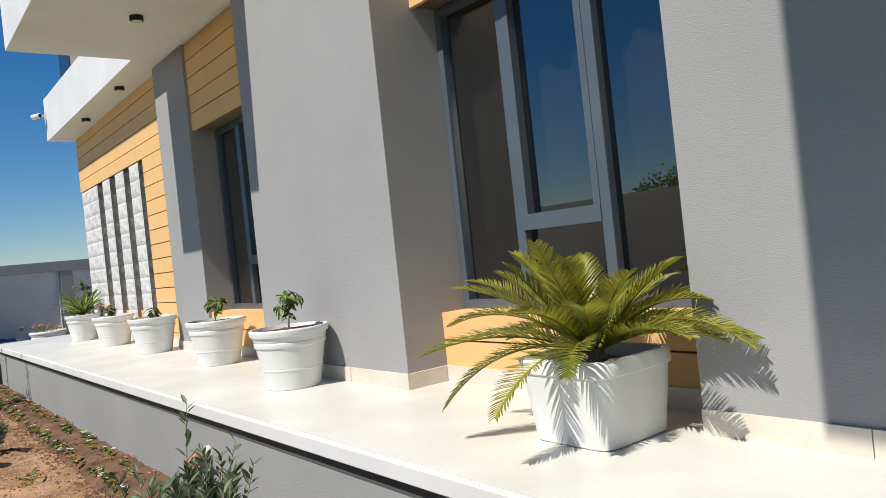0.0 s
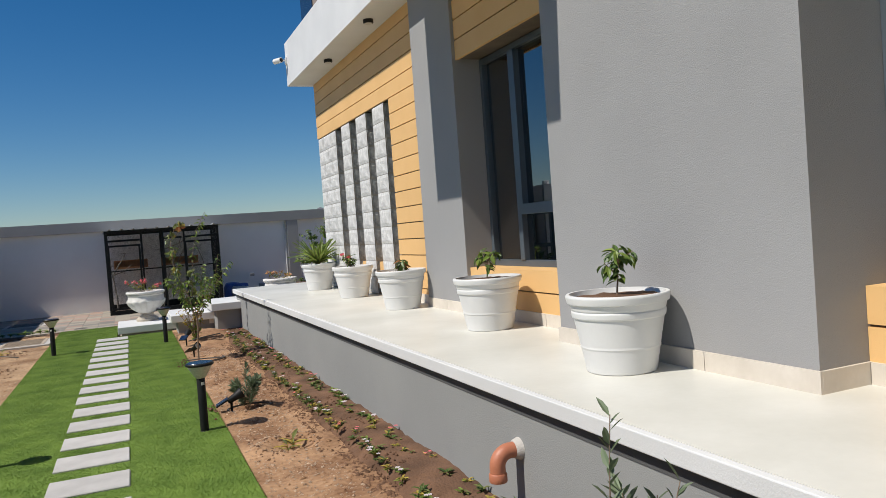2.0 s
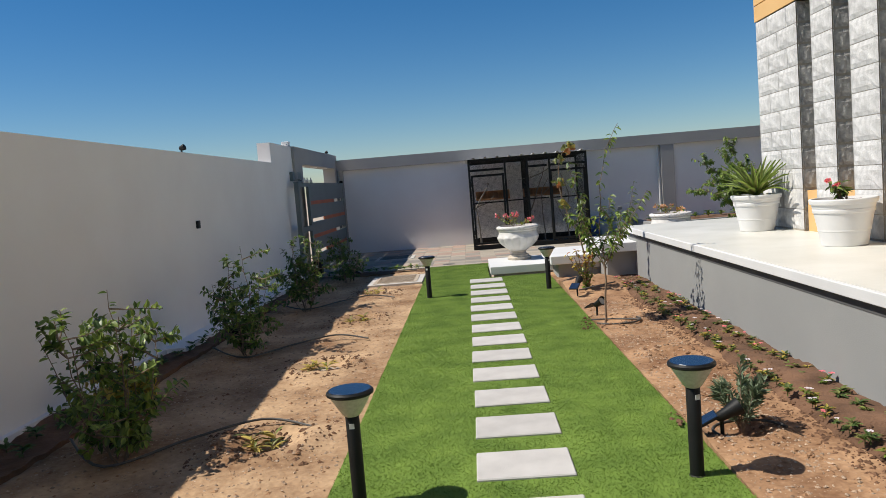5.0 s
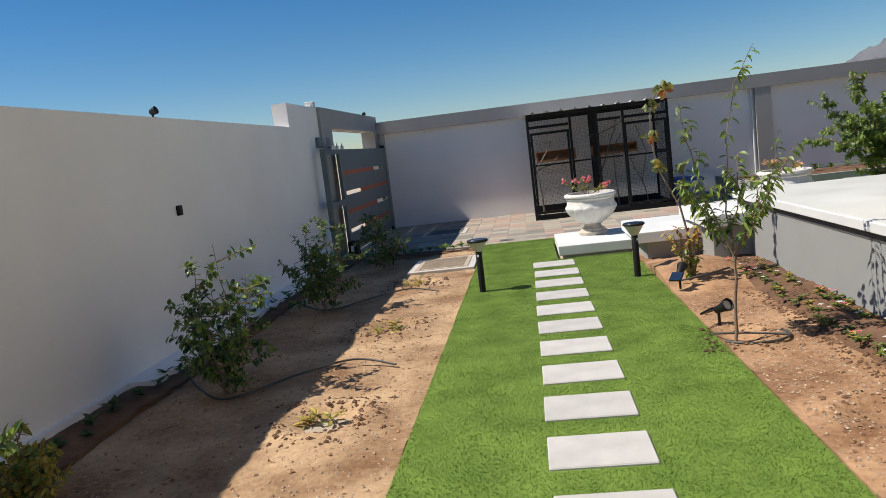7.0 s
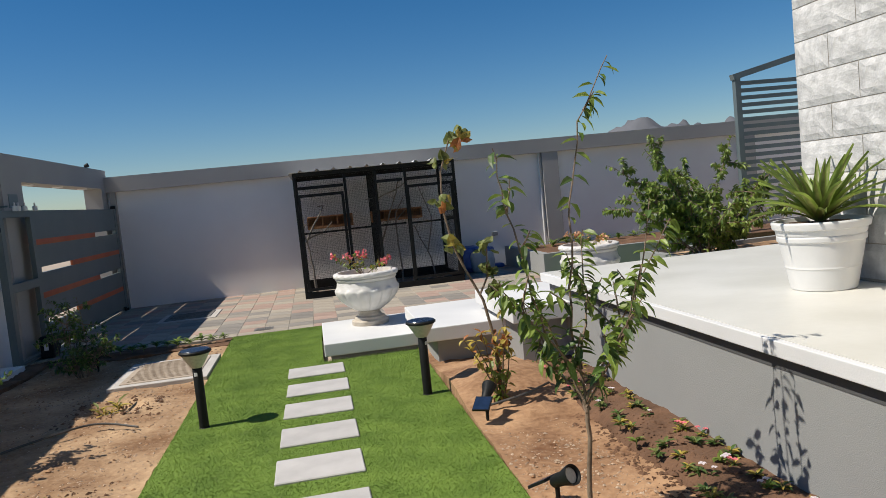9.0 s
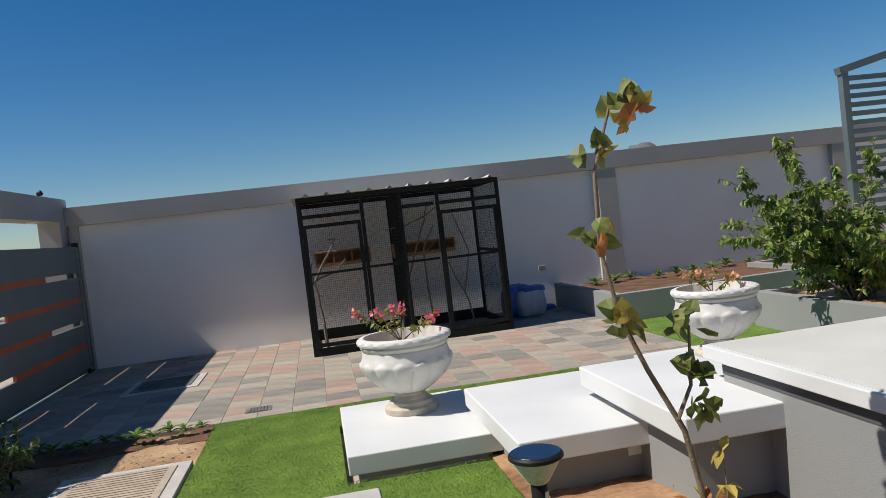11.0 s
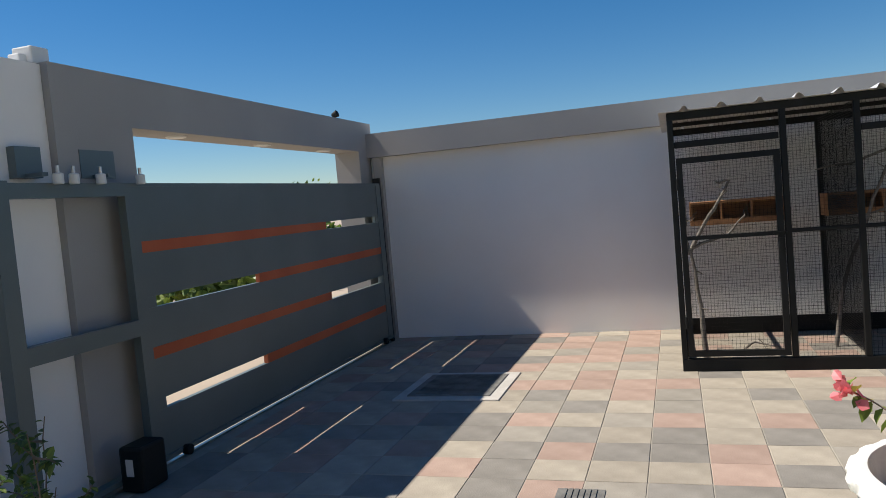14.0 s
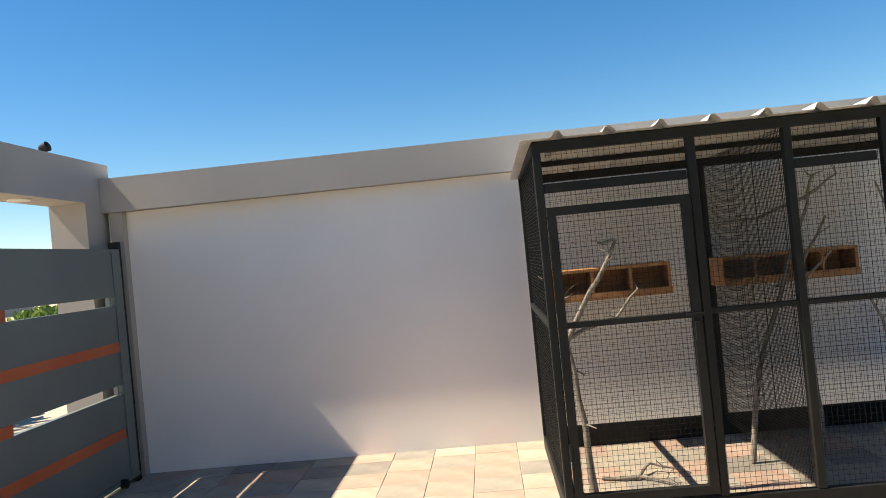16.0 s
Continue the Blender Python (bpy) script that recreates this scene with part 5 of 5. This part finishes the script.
def hibiscus():
    rng = random.Random(71)
    q = thing("spindly_plant", 0.83, 14.62, 0, "spindly plant with clusters of round half-dried leaves", "plant")
    trunk = [Vector(p) for p in ((0, 0, -0.02), (0.0, 0.02, 0.25), (-0.01, 0.03, 0.5), (-0.06, 0.02, 0.75), (-0.16, 0.04, 0.97), (-0.23, 0.05, 1.15), (-0.27, 0.07, 1.4), (-0.26, 0.07, 1.65), (-0.18, 0.08, 1.86))]
    arm = [Vector(p) for p in ((-0.08, 0.02, 0.79), (-0.02, 0.02, 0.9), (0.0, 0.03, 1.1))]
    low = [stem_points(rng, (0, 0, 0.0), (rng.uniform(-0.4, 0.4), rng.uniform(-0.4, 0.4), 1), rng.uniform(0.4, 0.72), 6, 0.1) for k in range(8)]
    bm = bmesh.new()
    tube(bm, trunk, 0.013, 0.005, 7)
    tube(bm, arm, 0.008, 0.005, 6)
    for s in low:
        tube(bm, s, 0.006, 0.003, 5)
    part("stem", bm, BARK, q, smooth=60)
    lv = bmesh.new()
    for c, n, spread, mats in ((trunk[8] + Vector((0.06, 0, 0.0)), 12, 0.08, (0, 0, 0, 1, 2)), (trunk[7] + Vector((0.02, 0, 0.07)), 9, 0.07, (0, 0, 1, 0)), (trunk[6] + Vector((0.0, 0, 0.04)), 8, 0.08, (0, 1, 2, 0)), (trunk[5], 9, 0.08, (0, 0, 0, 1)), (arm[2], 9, 0.07, (0, 0, 0)), (arm[1] + Vector((0.03, 0, 0.06)), 9, 0.06, (0, 0, 0)), (arm[1] + Vector((0.04, 0, -0.08)), 8, 0.05, (0, 0, 0))):
        for k in range(n):
            round_leaf(lv, c + spread * rand_dir(rng) * rng.uniform(0.4, 1), rand_dir(rng, 0.2), rng.uniform(0.036, 0.056), rng, rng.choice(mats))
    for s in low:
        for k in range(26):
            i = rng.randint(1, 6)
            leaf(lv, s[i], rand_dir(rng, 0.1), Vector((0, 0, 1)), rng.uniform(0.05, 0.08), 0.035, 0.3, 3 if s[i].z < 0.35 and rng.random() < 0.7 else rng.choice((1, 1, 2)))
    part("foliage", lv, [OLIVE_LEAF, YELLOW, RED_LEAF, GREEN_LIGHT], q)


hibiscus()


def big_bush():
    rng = random.Random(81)
    q = thing("tree", 4.75, 18.75, 0.3, "broad bushy tree with arching leafy branches in a raised bed", "tree")
    mains, twigs = [], []
    for k in range(20):
        a = 2.39996 * k
        lean = rng.uniform(0.25, 1.2)
        mains.append(stem_points(rng, (rng.uniform(-0.1, 0.1), rng.uniform(-0.1, 0.1), 0), (lean * math.cos(a), lean * math.sin(a), 1), rng.uniform(1.0, 1.55), 12, 0.07, 0.035))
    for tip in ((-1.2, 0.2, 1.35), (-1.0, -0.5, 1.5), (0.8, 0.5, 1.6), (-0.6, 0.2, 1.6), (-1.0, 0.0, 0.95)):
        t = Vector(tip)
        mains.append([t * (i / 12) + Vector((0, 0, 0.2 * math.sin(math.pi * i / 12))) + 0.012 * rand_dir(rng) for i in range(13)])
    for m in mains:
        for j in range(9):
            twigs.append(stem_points(rng, m[rng.randint(3, 11)], (rng.uniform(-1, 1), rng.uniform(-1, 1), rng.uniform(-0.1, 0.9)), rng.uniform(0.16, 0.36), 6, 0.12, 0.04))
    leafy("plant", mains + twigs, [GREEN, GREEN_LIGHT], rng, 0.072, 44, q, (0.12, 1.0), 0.46, 0.01, 0.8, lambda t, r: int(r.random() < 0.5 + 0.5 * t), 0.35, 0.4)


big_bush()


def seedling_variant(seed, mats, h, blooms=None, width=0.38, count=16):
    rng = random.Random(seed)
    bm = bmesh.new()
    for k in range(count):
        a = rng.uniform(0, 2 * math.pi)
        s = h * rng.uniform(0.6, 1.1)
        leaf(bm, Vector((0, 0, rng.uniform(0, h * 0.5))), Vector((math.cos(a), math.sin(a), rng.uniform(0.2, 0.9))), Vector((0, 0, 1)), s, s * width, 0.3, int(rng.random() < 0.4))
    tube(bm, [(0, 0, -0.02), (0, 0, h * 0.6)], 0.003, 0.002, 4)
    fl = None
    if blooms:
        fb = bmesh.new()
        for k in range(rng.randint(1, 2)):
            c = Vector((rng.uniform(-0.03, 0.03), rng.uniform(-0.03, 0.03), h * rng.uniform(0.8, 1.1)))
            for p in range(5):
                a = 2 * math.pi * p / 5
                leaf(fb, c, Vector((math.cos(a), math.sin(a), 0.1)), Vector((0, 0, 1)), 0.02, 0.02, 0.1)
        fl = mesh_of("flower", fb, blooms)
    return mesh_of("foliage", bm, mats), fl


def seedlings(name, label, group, variants, spots, seed):
    rng = random.Random(seed)
    for x, y, z in spots:
        fo, fl = rng.choice(variants)
        q = thing(name, x, y, z, label, "plant", group, rng.uniform(0, 360))
        k = rng.uniform(0.7, 1.15)
        piece("foliage", fo, q, (0, 0, 0), (k, k, k))
        if fl:
            piece("flower", fl, q, (0, 0, 0), (k, k, k))


rng = random.Random(5)
vinca = [seedling_variant(s, [GREEN if s % 3 else GREEN_LIGHT, YELLOW if s % 2 else OLIVE_LEAF], 0.055, b) for s, b in ((1, None), (2, None), (3, PETAL), (4, None), (5, PINK), (6, None), (7, None), (8, None), (9, None), (10, PETAL))]
spots = []
for i in range(156):
    y = 2.2 + 0.088 * i
    for x in (1.34, 1.57):
        if y > 15.3 and x > 1.4:
            continue
        if rng.random() < 0.88:
            spots.append((x + rng.uniform(-0.06, 0.06), y + rng.uniform(-0.06, 0.06), 0.048))
seedlings("bedding_plant", "small bedding plant with pale pink and white flowers", "bedding plants at the terrace", vinca, spots, 6)
dark = [seedling_variant(s, [GREEN, GREEN], 0.085) for s in (11, 12, 13)]
spots = [(-3.66 + rng.uniform(-0.1, 0.1), 4.0 + 0.2 * i + rng.uniform(-0.06, 0.06), 0.02) for i in range(70)]
seedlings("edging_plant", "small dark green edging plant at the wall's foot", "edging plants at the wall", dark, spots, 7)
spots = [(-3.2 + 0.13 * i, 18.86 + rng.uniform(-0.06, 0.06), 0.03) for i in range(14)]
seedlings("edging_plant", "small green edging plant beside the paving", "edging plants at the paving", [seedling_variant(s, [GREEN_LIGHT, GREEN], 0.12) for s in (21, 22)], spots, 8)
yel = [seedling_variant(s, [YELLOW, OLIVE_LEAF], 0.12, None, 0.26, 11) for s in (31, 32, 33)]
spots = [(a + rng.uniform(-0.14, 0.14), b + rng.uniform(-0.1, 0.1), -0.05) for a, b in HOLLOWS_LEFT for k in range(4)]
seedlings("young_plant", "small yellowing young plant in a watering hollow", "young plants in hollows", yel, spots, 9)
spots = [(a + rng.uniform(-0.08, 0.08), b + rng.uniform(-0.05, 0.05), -0.03) for a, b in HOLLOWS_RIGHT[:1] for k in range(2)]
seedlings("young_plant", "small yellowing young plant in a watering hollow", "young plants in hollows", yel, spots, 10)
spots = [(3.8 + 0.33 * i, 23.2 + rng.uniform(-0.2, 0.2), 0.3) for i in range(12)]
seedlings("edging_plant", "small green plant in the raised bed", "plants in the raised bed", [seedling_variant(s, [GREEN_LIGHT, GREEN], 0.16) for s in (41, 42)], spots, 11)


def hose(points, label="thin black drip hose lying on the soil"):
    h = thing("drip_hose", 0, 0, 0, label, "hose", "drip irrigation hoses")
    bm = bmesh.new()
    pts = [Vector(p) for p in points]
    fine = []
    for i in range(len(pts) - 1):
        a, b, c, d = pts[max(0, i - 1)], pts[i], pts[i + 1], pts[min(len(pts) - 1, i + 2)]
        for k in range(6):
            t = k / 6
            fine.append(0.5 * (2 * b + (c - a) * t + (2 * a - 5 * b + 4 * c - d) * t * t + (3 * b - a - 3 * c + d) * t ** 3))
    fine.append(pts[-1])
    tube(bm, fine, 0.009, 0.009, 6)
    part("tube", bm, HOSE, h, smooth=60)


for y in (9.6, 12.4, 15.2):
    hose([(-3.4, y + 0.3, 0.02), (-2.9, y - 0.25, 0.01), (-2.5, y + 0.1, 0.03), (-2.1, y + 0.35, 0.05), (-1.75, y + 0.25, 0.01)])
hose([(0.78 + 0.24 * math.cos(a), 12.55 + 0.2 * math.sin(a), 0.03) for a in [0.5 * i - 2.6 for i in range(7)]], "black drip hose ring around the sapling")
hose([(0.55, 12.7, 0.02), (0.75, 12.62, 0.03), (1.0, 12.5, 0.03)])
hose([(0.85 + 0.2 * math.cos(a), 9.2 + 0.16 * math.sin(a), 0.025) for a in [0.5 * i for i in range(9)]], "black drip hose ring around the shrub")
hose([(0.7, 14.5, 0.06), (0.95, 14.5, 0.1), (1.2, 14.7, 0.1)])


# ---- beyond the walls ----
def far_tree(x, y, h, w, seed):
    rng = random.Random(seed)
    q = thing("far_tree", x, y, -0.06, "distant feathery green desert tree beyond the gate", "tree", "trees beyond the wall")
    bm = bmesh.new()
    tube(bm, stem_points(rng, (0, 0, 0), (0, 0, 1), h * 0.6, 6, 0.08), 0.12, 0.06, 7)
    part("trunk", bm, BARK, q)
    lv = bmesh.new()
    for k in range(900):
        a, r = rng.uniform(0, 2 * math.pi), w * math.sqrt(rng.random())
        z = h * (0.72 + 0.28 * rng.random() * (1 - (r / w) ** 2) - 0.22 * rng.random())
        leaf(lv, Vector((r * math.cos(a), r * math.sin(a), z + 0.3 * noise.noise((a * 2, r, seed)))), rand_dir(rng), rand_dir(rng), 0.28, 0.14, 0.2, int(rng.random() < 0.4))
    part("crown", lv, [GREEN, GREEN_LIGHT], q)


for i, (x, y, h, w) in enumerate(((-17, 47, 3.2, 2.2), (-22, 56, 3.8, 2.8), (-19, 40, 2.95, 1.8), (-27, 44, 4.6, 2.4), (-9, 30, 1.0, 1.3), (-11, 34, 1.2, 1.5), (-8, 26.5, 0.9, 1.0), (-13, 39, 1.3, 1.6), (-10, 22, 1.0, 1.0), (-24, 12, 5.6, 3.2), (-22, 2, 5.2, 3.0), (-26, 22, 5.0, 2.8))):
    far_tree(x, y, h, w, 90 + i)
house = thing("far_house", -52, 78, -0.06, "distant beige house with a stepped parapet", "house")
part("wall", boxes((-12, 0, 0, 8, 8, 4.6)), FARWALL, house)
for i in range(6):
    part("merlon", boxes((-11.8 + 3.7 * i, 0, 4.6, -11 + 3.7 * i, 0.6, 5.4)), FARWALL, house)
for i in range(3):
    part("window", boxes((-9 + 5 * i, -0.05, 1.6, -7.8 + 5 * i, -0.01, 3.0)), ALU, house)

bm = bmesh.new()
nx, ny = 160, 24
g = []
for j in range(ny + 1):
    row = []
    for i in range(nx + 1):
        x, y = 60 + 480 * i / nx, 540 + 260 * j / ny
        k = math.sin(math.pi * j / ny)
        peak = 33 * math.exp(-(abs(x - 305) / 50) ** 1.4) + 26 * math.exp(-((x - 400) / 70) ** 2) + 14 * math.exp(-((x - 200) / 60) ** 2)
        z = -2 + k * (10 + peak + 12 * noise.noise((x * 0.03, y * 0.03, 2)) + 11 * abs(noise.noise((x * 0.07, y * 0.05, 7))))
        row.append(bm.verts.new((x, y, z)))
    g.append(row)
for j in range(ny):
    for i in range(nx):
        bm.faces.new((g[j][i], g[j][i + 1], g[j + 1][i + 1], g[j + 1][i]))
structure("backdrop", bm, ROCK, "bare rocky hills far behind the wall", 80)

# ---- pieces: stepping stones, pavers, turf, pebbles ----
STONE_Y = [16.53 - 0.631 * i for i in range(24)]
path = tagged(new("stepping_path"), "row of grey rectangular stepping stones set in the turf", "stepping stones", kind="structure")
stone_me = mesh_of("stepping_stone", soft_box(-0.253, -0.19, -0.03, 0.253, 0.19, 0.014, 0.006, 1), STEPSTONE)
rng = random.Random(14)
for y in STONE_Y:
    piece("stepping_stone", stone_me, path, (-0.425 + rng.uniform(-0.005, 0.005), y + rng.uniform(-0.012, 0.012), 0), turn=(0, 0, rng.uniform(-0.012, 0.012)))


def blades(name, regions, count, seed):
    r = np.random.default_rng(seed)
    areas = np.array([(b - a) * (d - c) for a, c, b, d in regions])
    n_each = (count * areas / areas.sum()).astype(int)
    xs, ys = [], []
    for (a, c, b, d), n in zip(regions, n_each):
        xs.append(r.uniform(a, b, n))
        ys.append(r.uniform(c, d, n))
    x, y = np.concatenate(xs), np.concatenate(ys)
    keep = np.ones(len(x), bool)
    for s in STONE_Y:
        keep &= ~((np.abs(x + 0.425) < 0.252) & (np.abs(y - s) < 0.19))
    x, y = x[keep], y[keep]
    n = len(x)
    h = r.uniform(0.005, 0.010, n)
    a = r.uniform(0, 2 * np.pi, n)
    w = r.uniform(0.0018, 0.0036, n)
    lean = r.normal(0, 0.008, (n, 2))
    v = np.zeros((n, 3, 3))
    v[:, 0] = np.stack([x - w * np.cos(a), y - w * np.sin(a), np.zeros(n)], 1)
    v[:, 1] = np.stack([x + w * np.cos(a), y + w * np.sin(a), np.zeros(n)], 1)
    v[:, 2] = np.stack([x + lean[:, 0], y + lean[:, 1], h], 1)
    me = bpy.data.meshes.new(name)
    me.from_pydata(v.reshape(-1, 3).tolist(), [], np.arange(3 * n).reshape(-1, 3).tolist())
    me.materials.append(BLADE)
    return tagged(new(name, me), "short bright green blades of the artificial turf", "turf", kind="stuff")


blades("turf_blades", [(-1.43, 2.0, 0.575, 16.95), (-1.43, 16.95, -0.36, 19.1), (-0.36, 18.34, 3.3, 19.1)], 400000, 3)
blades("turf_blades_far", [(3.3, 18.4, 6.0, 21.22)], 20000, 4)


def scatter(name, regions, count, size, mat, label, category, seed, height):
    r = random.Random(seed)
    verts, faces = [], []
    octa = ((1, 0, 0), (-1, 0, 0), (0, 1, 0), (0, -1, 0), (0, 0, 1), (0, 0, -1))
    tri = ((0, 2, 4), (2, 1, 4), (1, 3, 4), (3, 0, 4), (2, 0, 5), (1, 2, 5), (3, 1, 5), (0, 3, 5))
    for k in range(count):
        a, c, b, d = r.choice(regions)
        x, y = r.uniform(a, b), r.uniform(c, d)
        s = size * (0.4 + 1.6 * r.random() ** 3)
        n0, t = len(verts), r.uniform(0, 3.14)
        z = height(x, y)
        for p in octa:
            q = (p[0] * s * r.uniform(0.7, 1.3), p[1] * s * r.uniform(0.5, 1.1), p[2] * s * 0.55)
            verts.append((x + q[0] * math.cos(t) - q[1] * math.sin(t), y + q[0] * math.sin(t) + q[1] * math.cos(t), z + q[2]))
        faces += [tuple(n0 + i for i in f) for f in tri]
    me = bpy.data.meshes.new(name)
    me.from_pydata(verts, [], faces)
    me.materials.append(mat)
    return tagged(new(name, me), label, category, kind="stuff")


left_z = lambda x, y: -0.02 + lumps(x, y) + hollow(x, y, HOLLOWS_LEFT)
right_z = lambda x, y: lumps(x, y) + hollow(x, y, HOLLOWS_RIGHT, 0.24)
scatter("gravel_left", [(-3.4, 4.5, -1.47, 18.5)], 20000, 0.008, PEBBLE, "loose pale grit and small stones on the soil", "gravel", 15, left_z)
scatter("gravel_right", [(0.6, 3.0, 1.14, 14.4)], 10000, 0.008, PEBBLE, "loose pale grit and small stones on the soil", "gravel", 16, right_z)
scatter("crumbs_left", [(-3.4, 4.5, -1.47, 18.4)], 3000, 0.012, SOIL_RED, "crumbled brown clods lying on the soil", "soil clods", 25, left_z)
scatter("crumbs_right", [(0.62, 3.0, 1.2, 14.4)], 2200, 0.012, SOIL_RED, "crumbled brown clods lying on the soil", "soil clods", 26, right_z)
scatter("clods_left", [(a - 0.42, b - 0.42, a + 0.42, b + 0.42) for a, b in HOLLOWS_LEFT], 1300, 0.016, SOIL_WET, "dark damp clods round the watering hollows", "soil clods", 17, left_z)
scatter("clods_right", [(a - 0.3, b - 0.34, a + 0.22, b + 0.34) for a, b in HOLLOWS_RIGHT], 700, 0.014, SOIL_WET, "dark damp clods round the watering hollows", "soil clods", 18, right_z)
scatter("clods_strip", [(1.16, 2.2, 1.6, 15.6), (1.14, 2.2, 1.30, 15.6)], 5000, 0.013, SOIL_WET, "crumbly damp soil along the planting strip", "soil clods", 19, lambda x, y: max(lumps(x, y), -0.03 + 0.09 * min(1, (x - 1.22) / 0.16) + lumps(x, y, 1.4)))

paving = tagged(new("paving"), "court paving of beige, pink and grey concrete blocks", "paving", kind="structure")
rng = random.Random(23)
blocks, COL, ROW = [], 0.316, 0.302
for i in range(-9, 14):
    for j in range(-3, 13):
        x0, y0 = max(-3.9, -0.76 + COL * i), max(19.12, 19.94 + ROW * j)
        x1, y1 = min(3.28, -0.76 + COL * (i + 1)), min(23.79, 19.94 + ROW * (j + 1))
        if x1 - x0 > 0.04 and y1 - y0 > 0.04:
            blocks.append((x0, y0, x1 - x0, y1 - y0, rng.choices(range(4), (4.2, 2.6, 1.6, 2.2))[0]))
cache = {}
rest = {k: bmesh.new() for k in range(4)}
made = 0
blocks.sort(key=lambda b: math.hypot(b[0] + 1.0, b[1] - 20.4))
for bx, by, w, d, k in blocks:
    if made < 300 and w > 0.31:
        key = (round(d, 2), k)
        if key not in cache:
            bm = boxes((0.002, 0.002, -0.03, COL - 0.002, d - 0.002, 0.0))
            bmesh.ops.bevel(bm, geom=[e for e in bm.edges if all(v.co.z > -0.001 for v in e.verts)], offset=0.003, segments=1, affect="EDGES")
            cache[key] = mesh_of("paver", bm, PAVER[k])
        piece("paver", cache[key], paving, (bx, by, rng.uniform(-0.002, 0.001)))
        made += 1
    else:
        box(rest[k], bx + 0.003, by + 0.003, -0.03, bx + w - 0.003, by + d - 0.003, rng.uniform(-0.002, 0.001))
for k, bm in rest.items():
    tagged(part("paver_field", bm, PAVER[k], paving), kind="stuff")
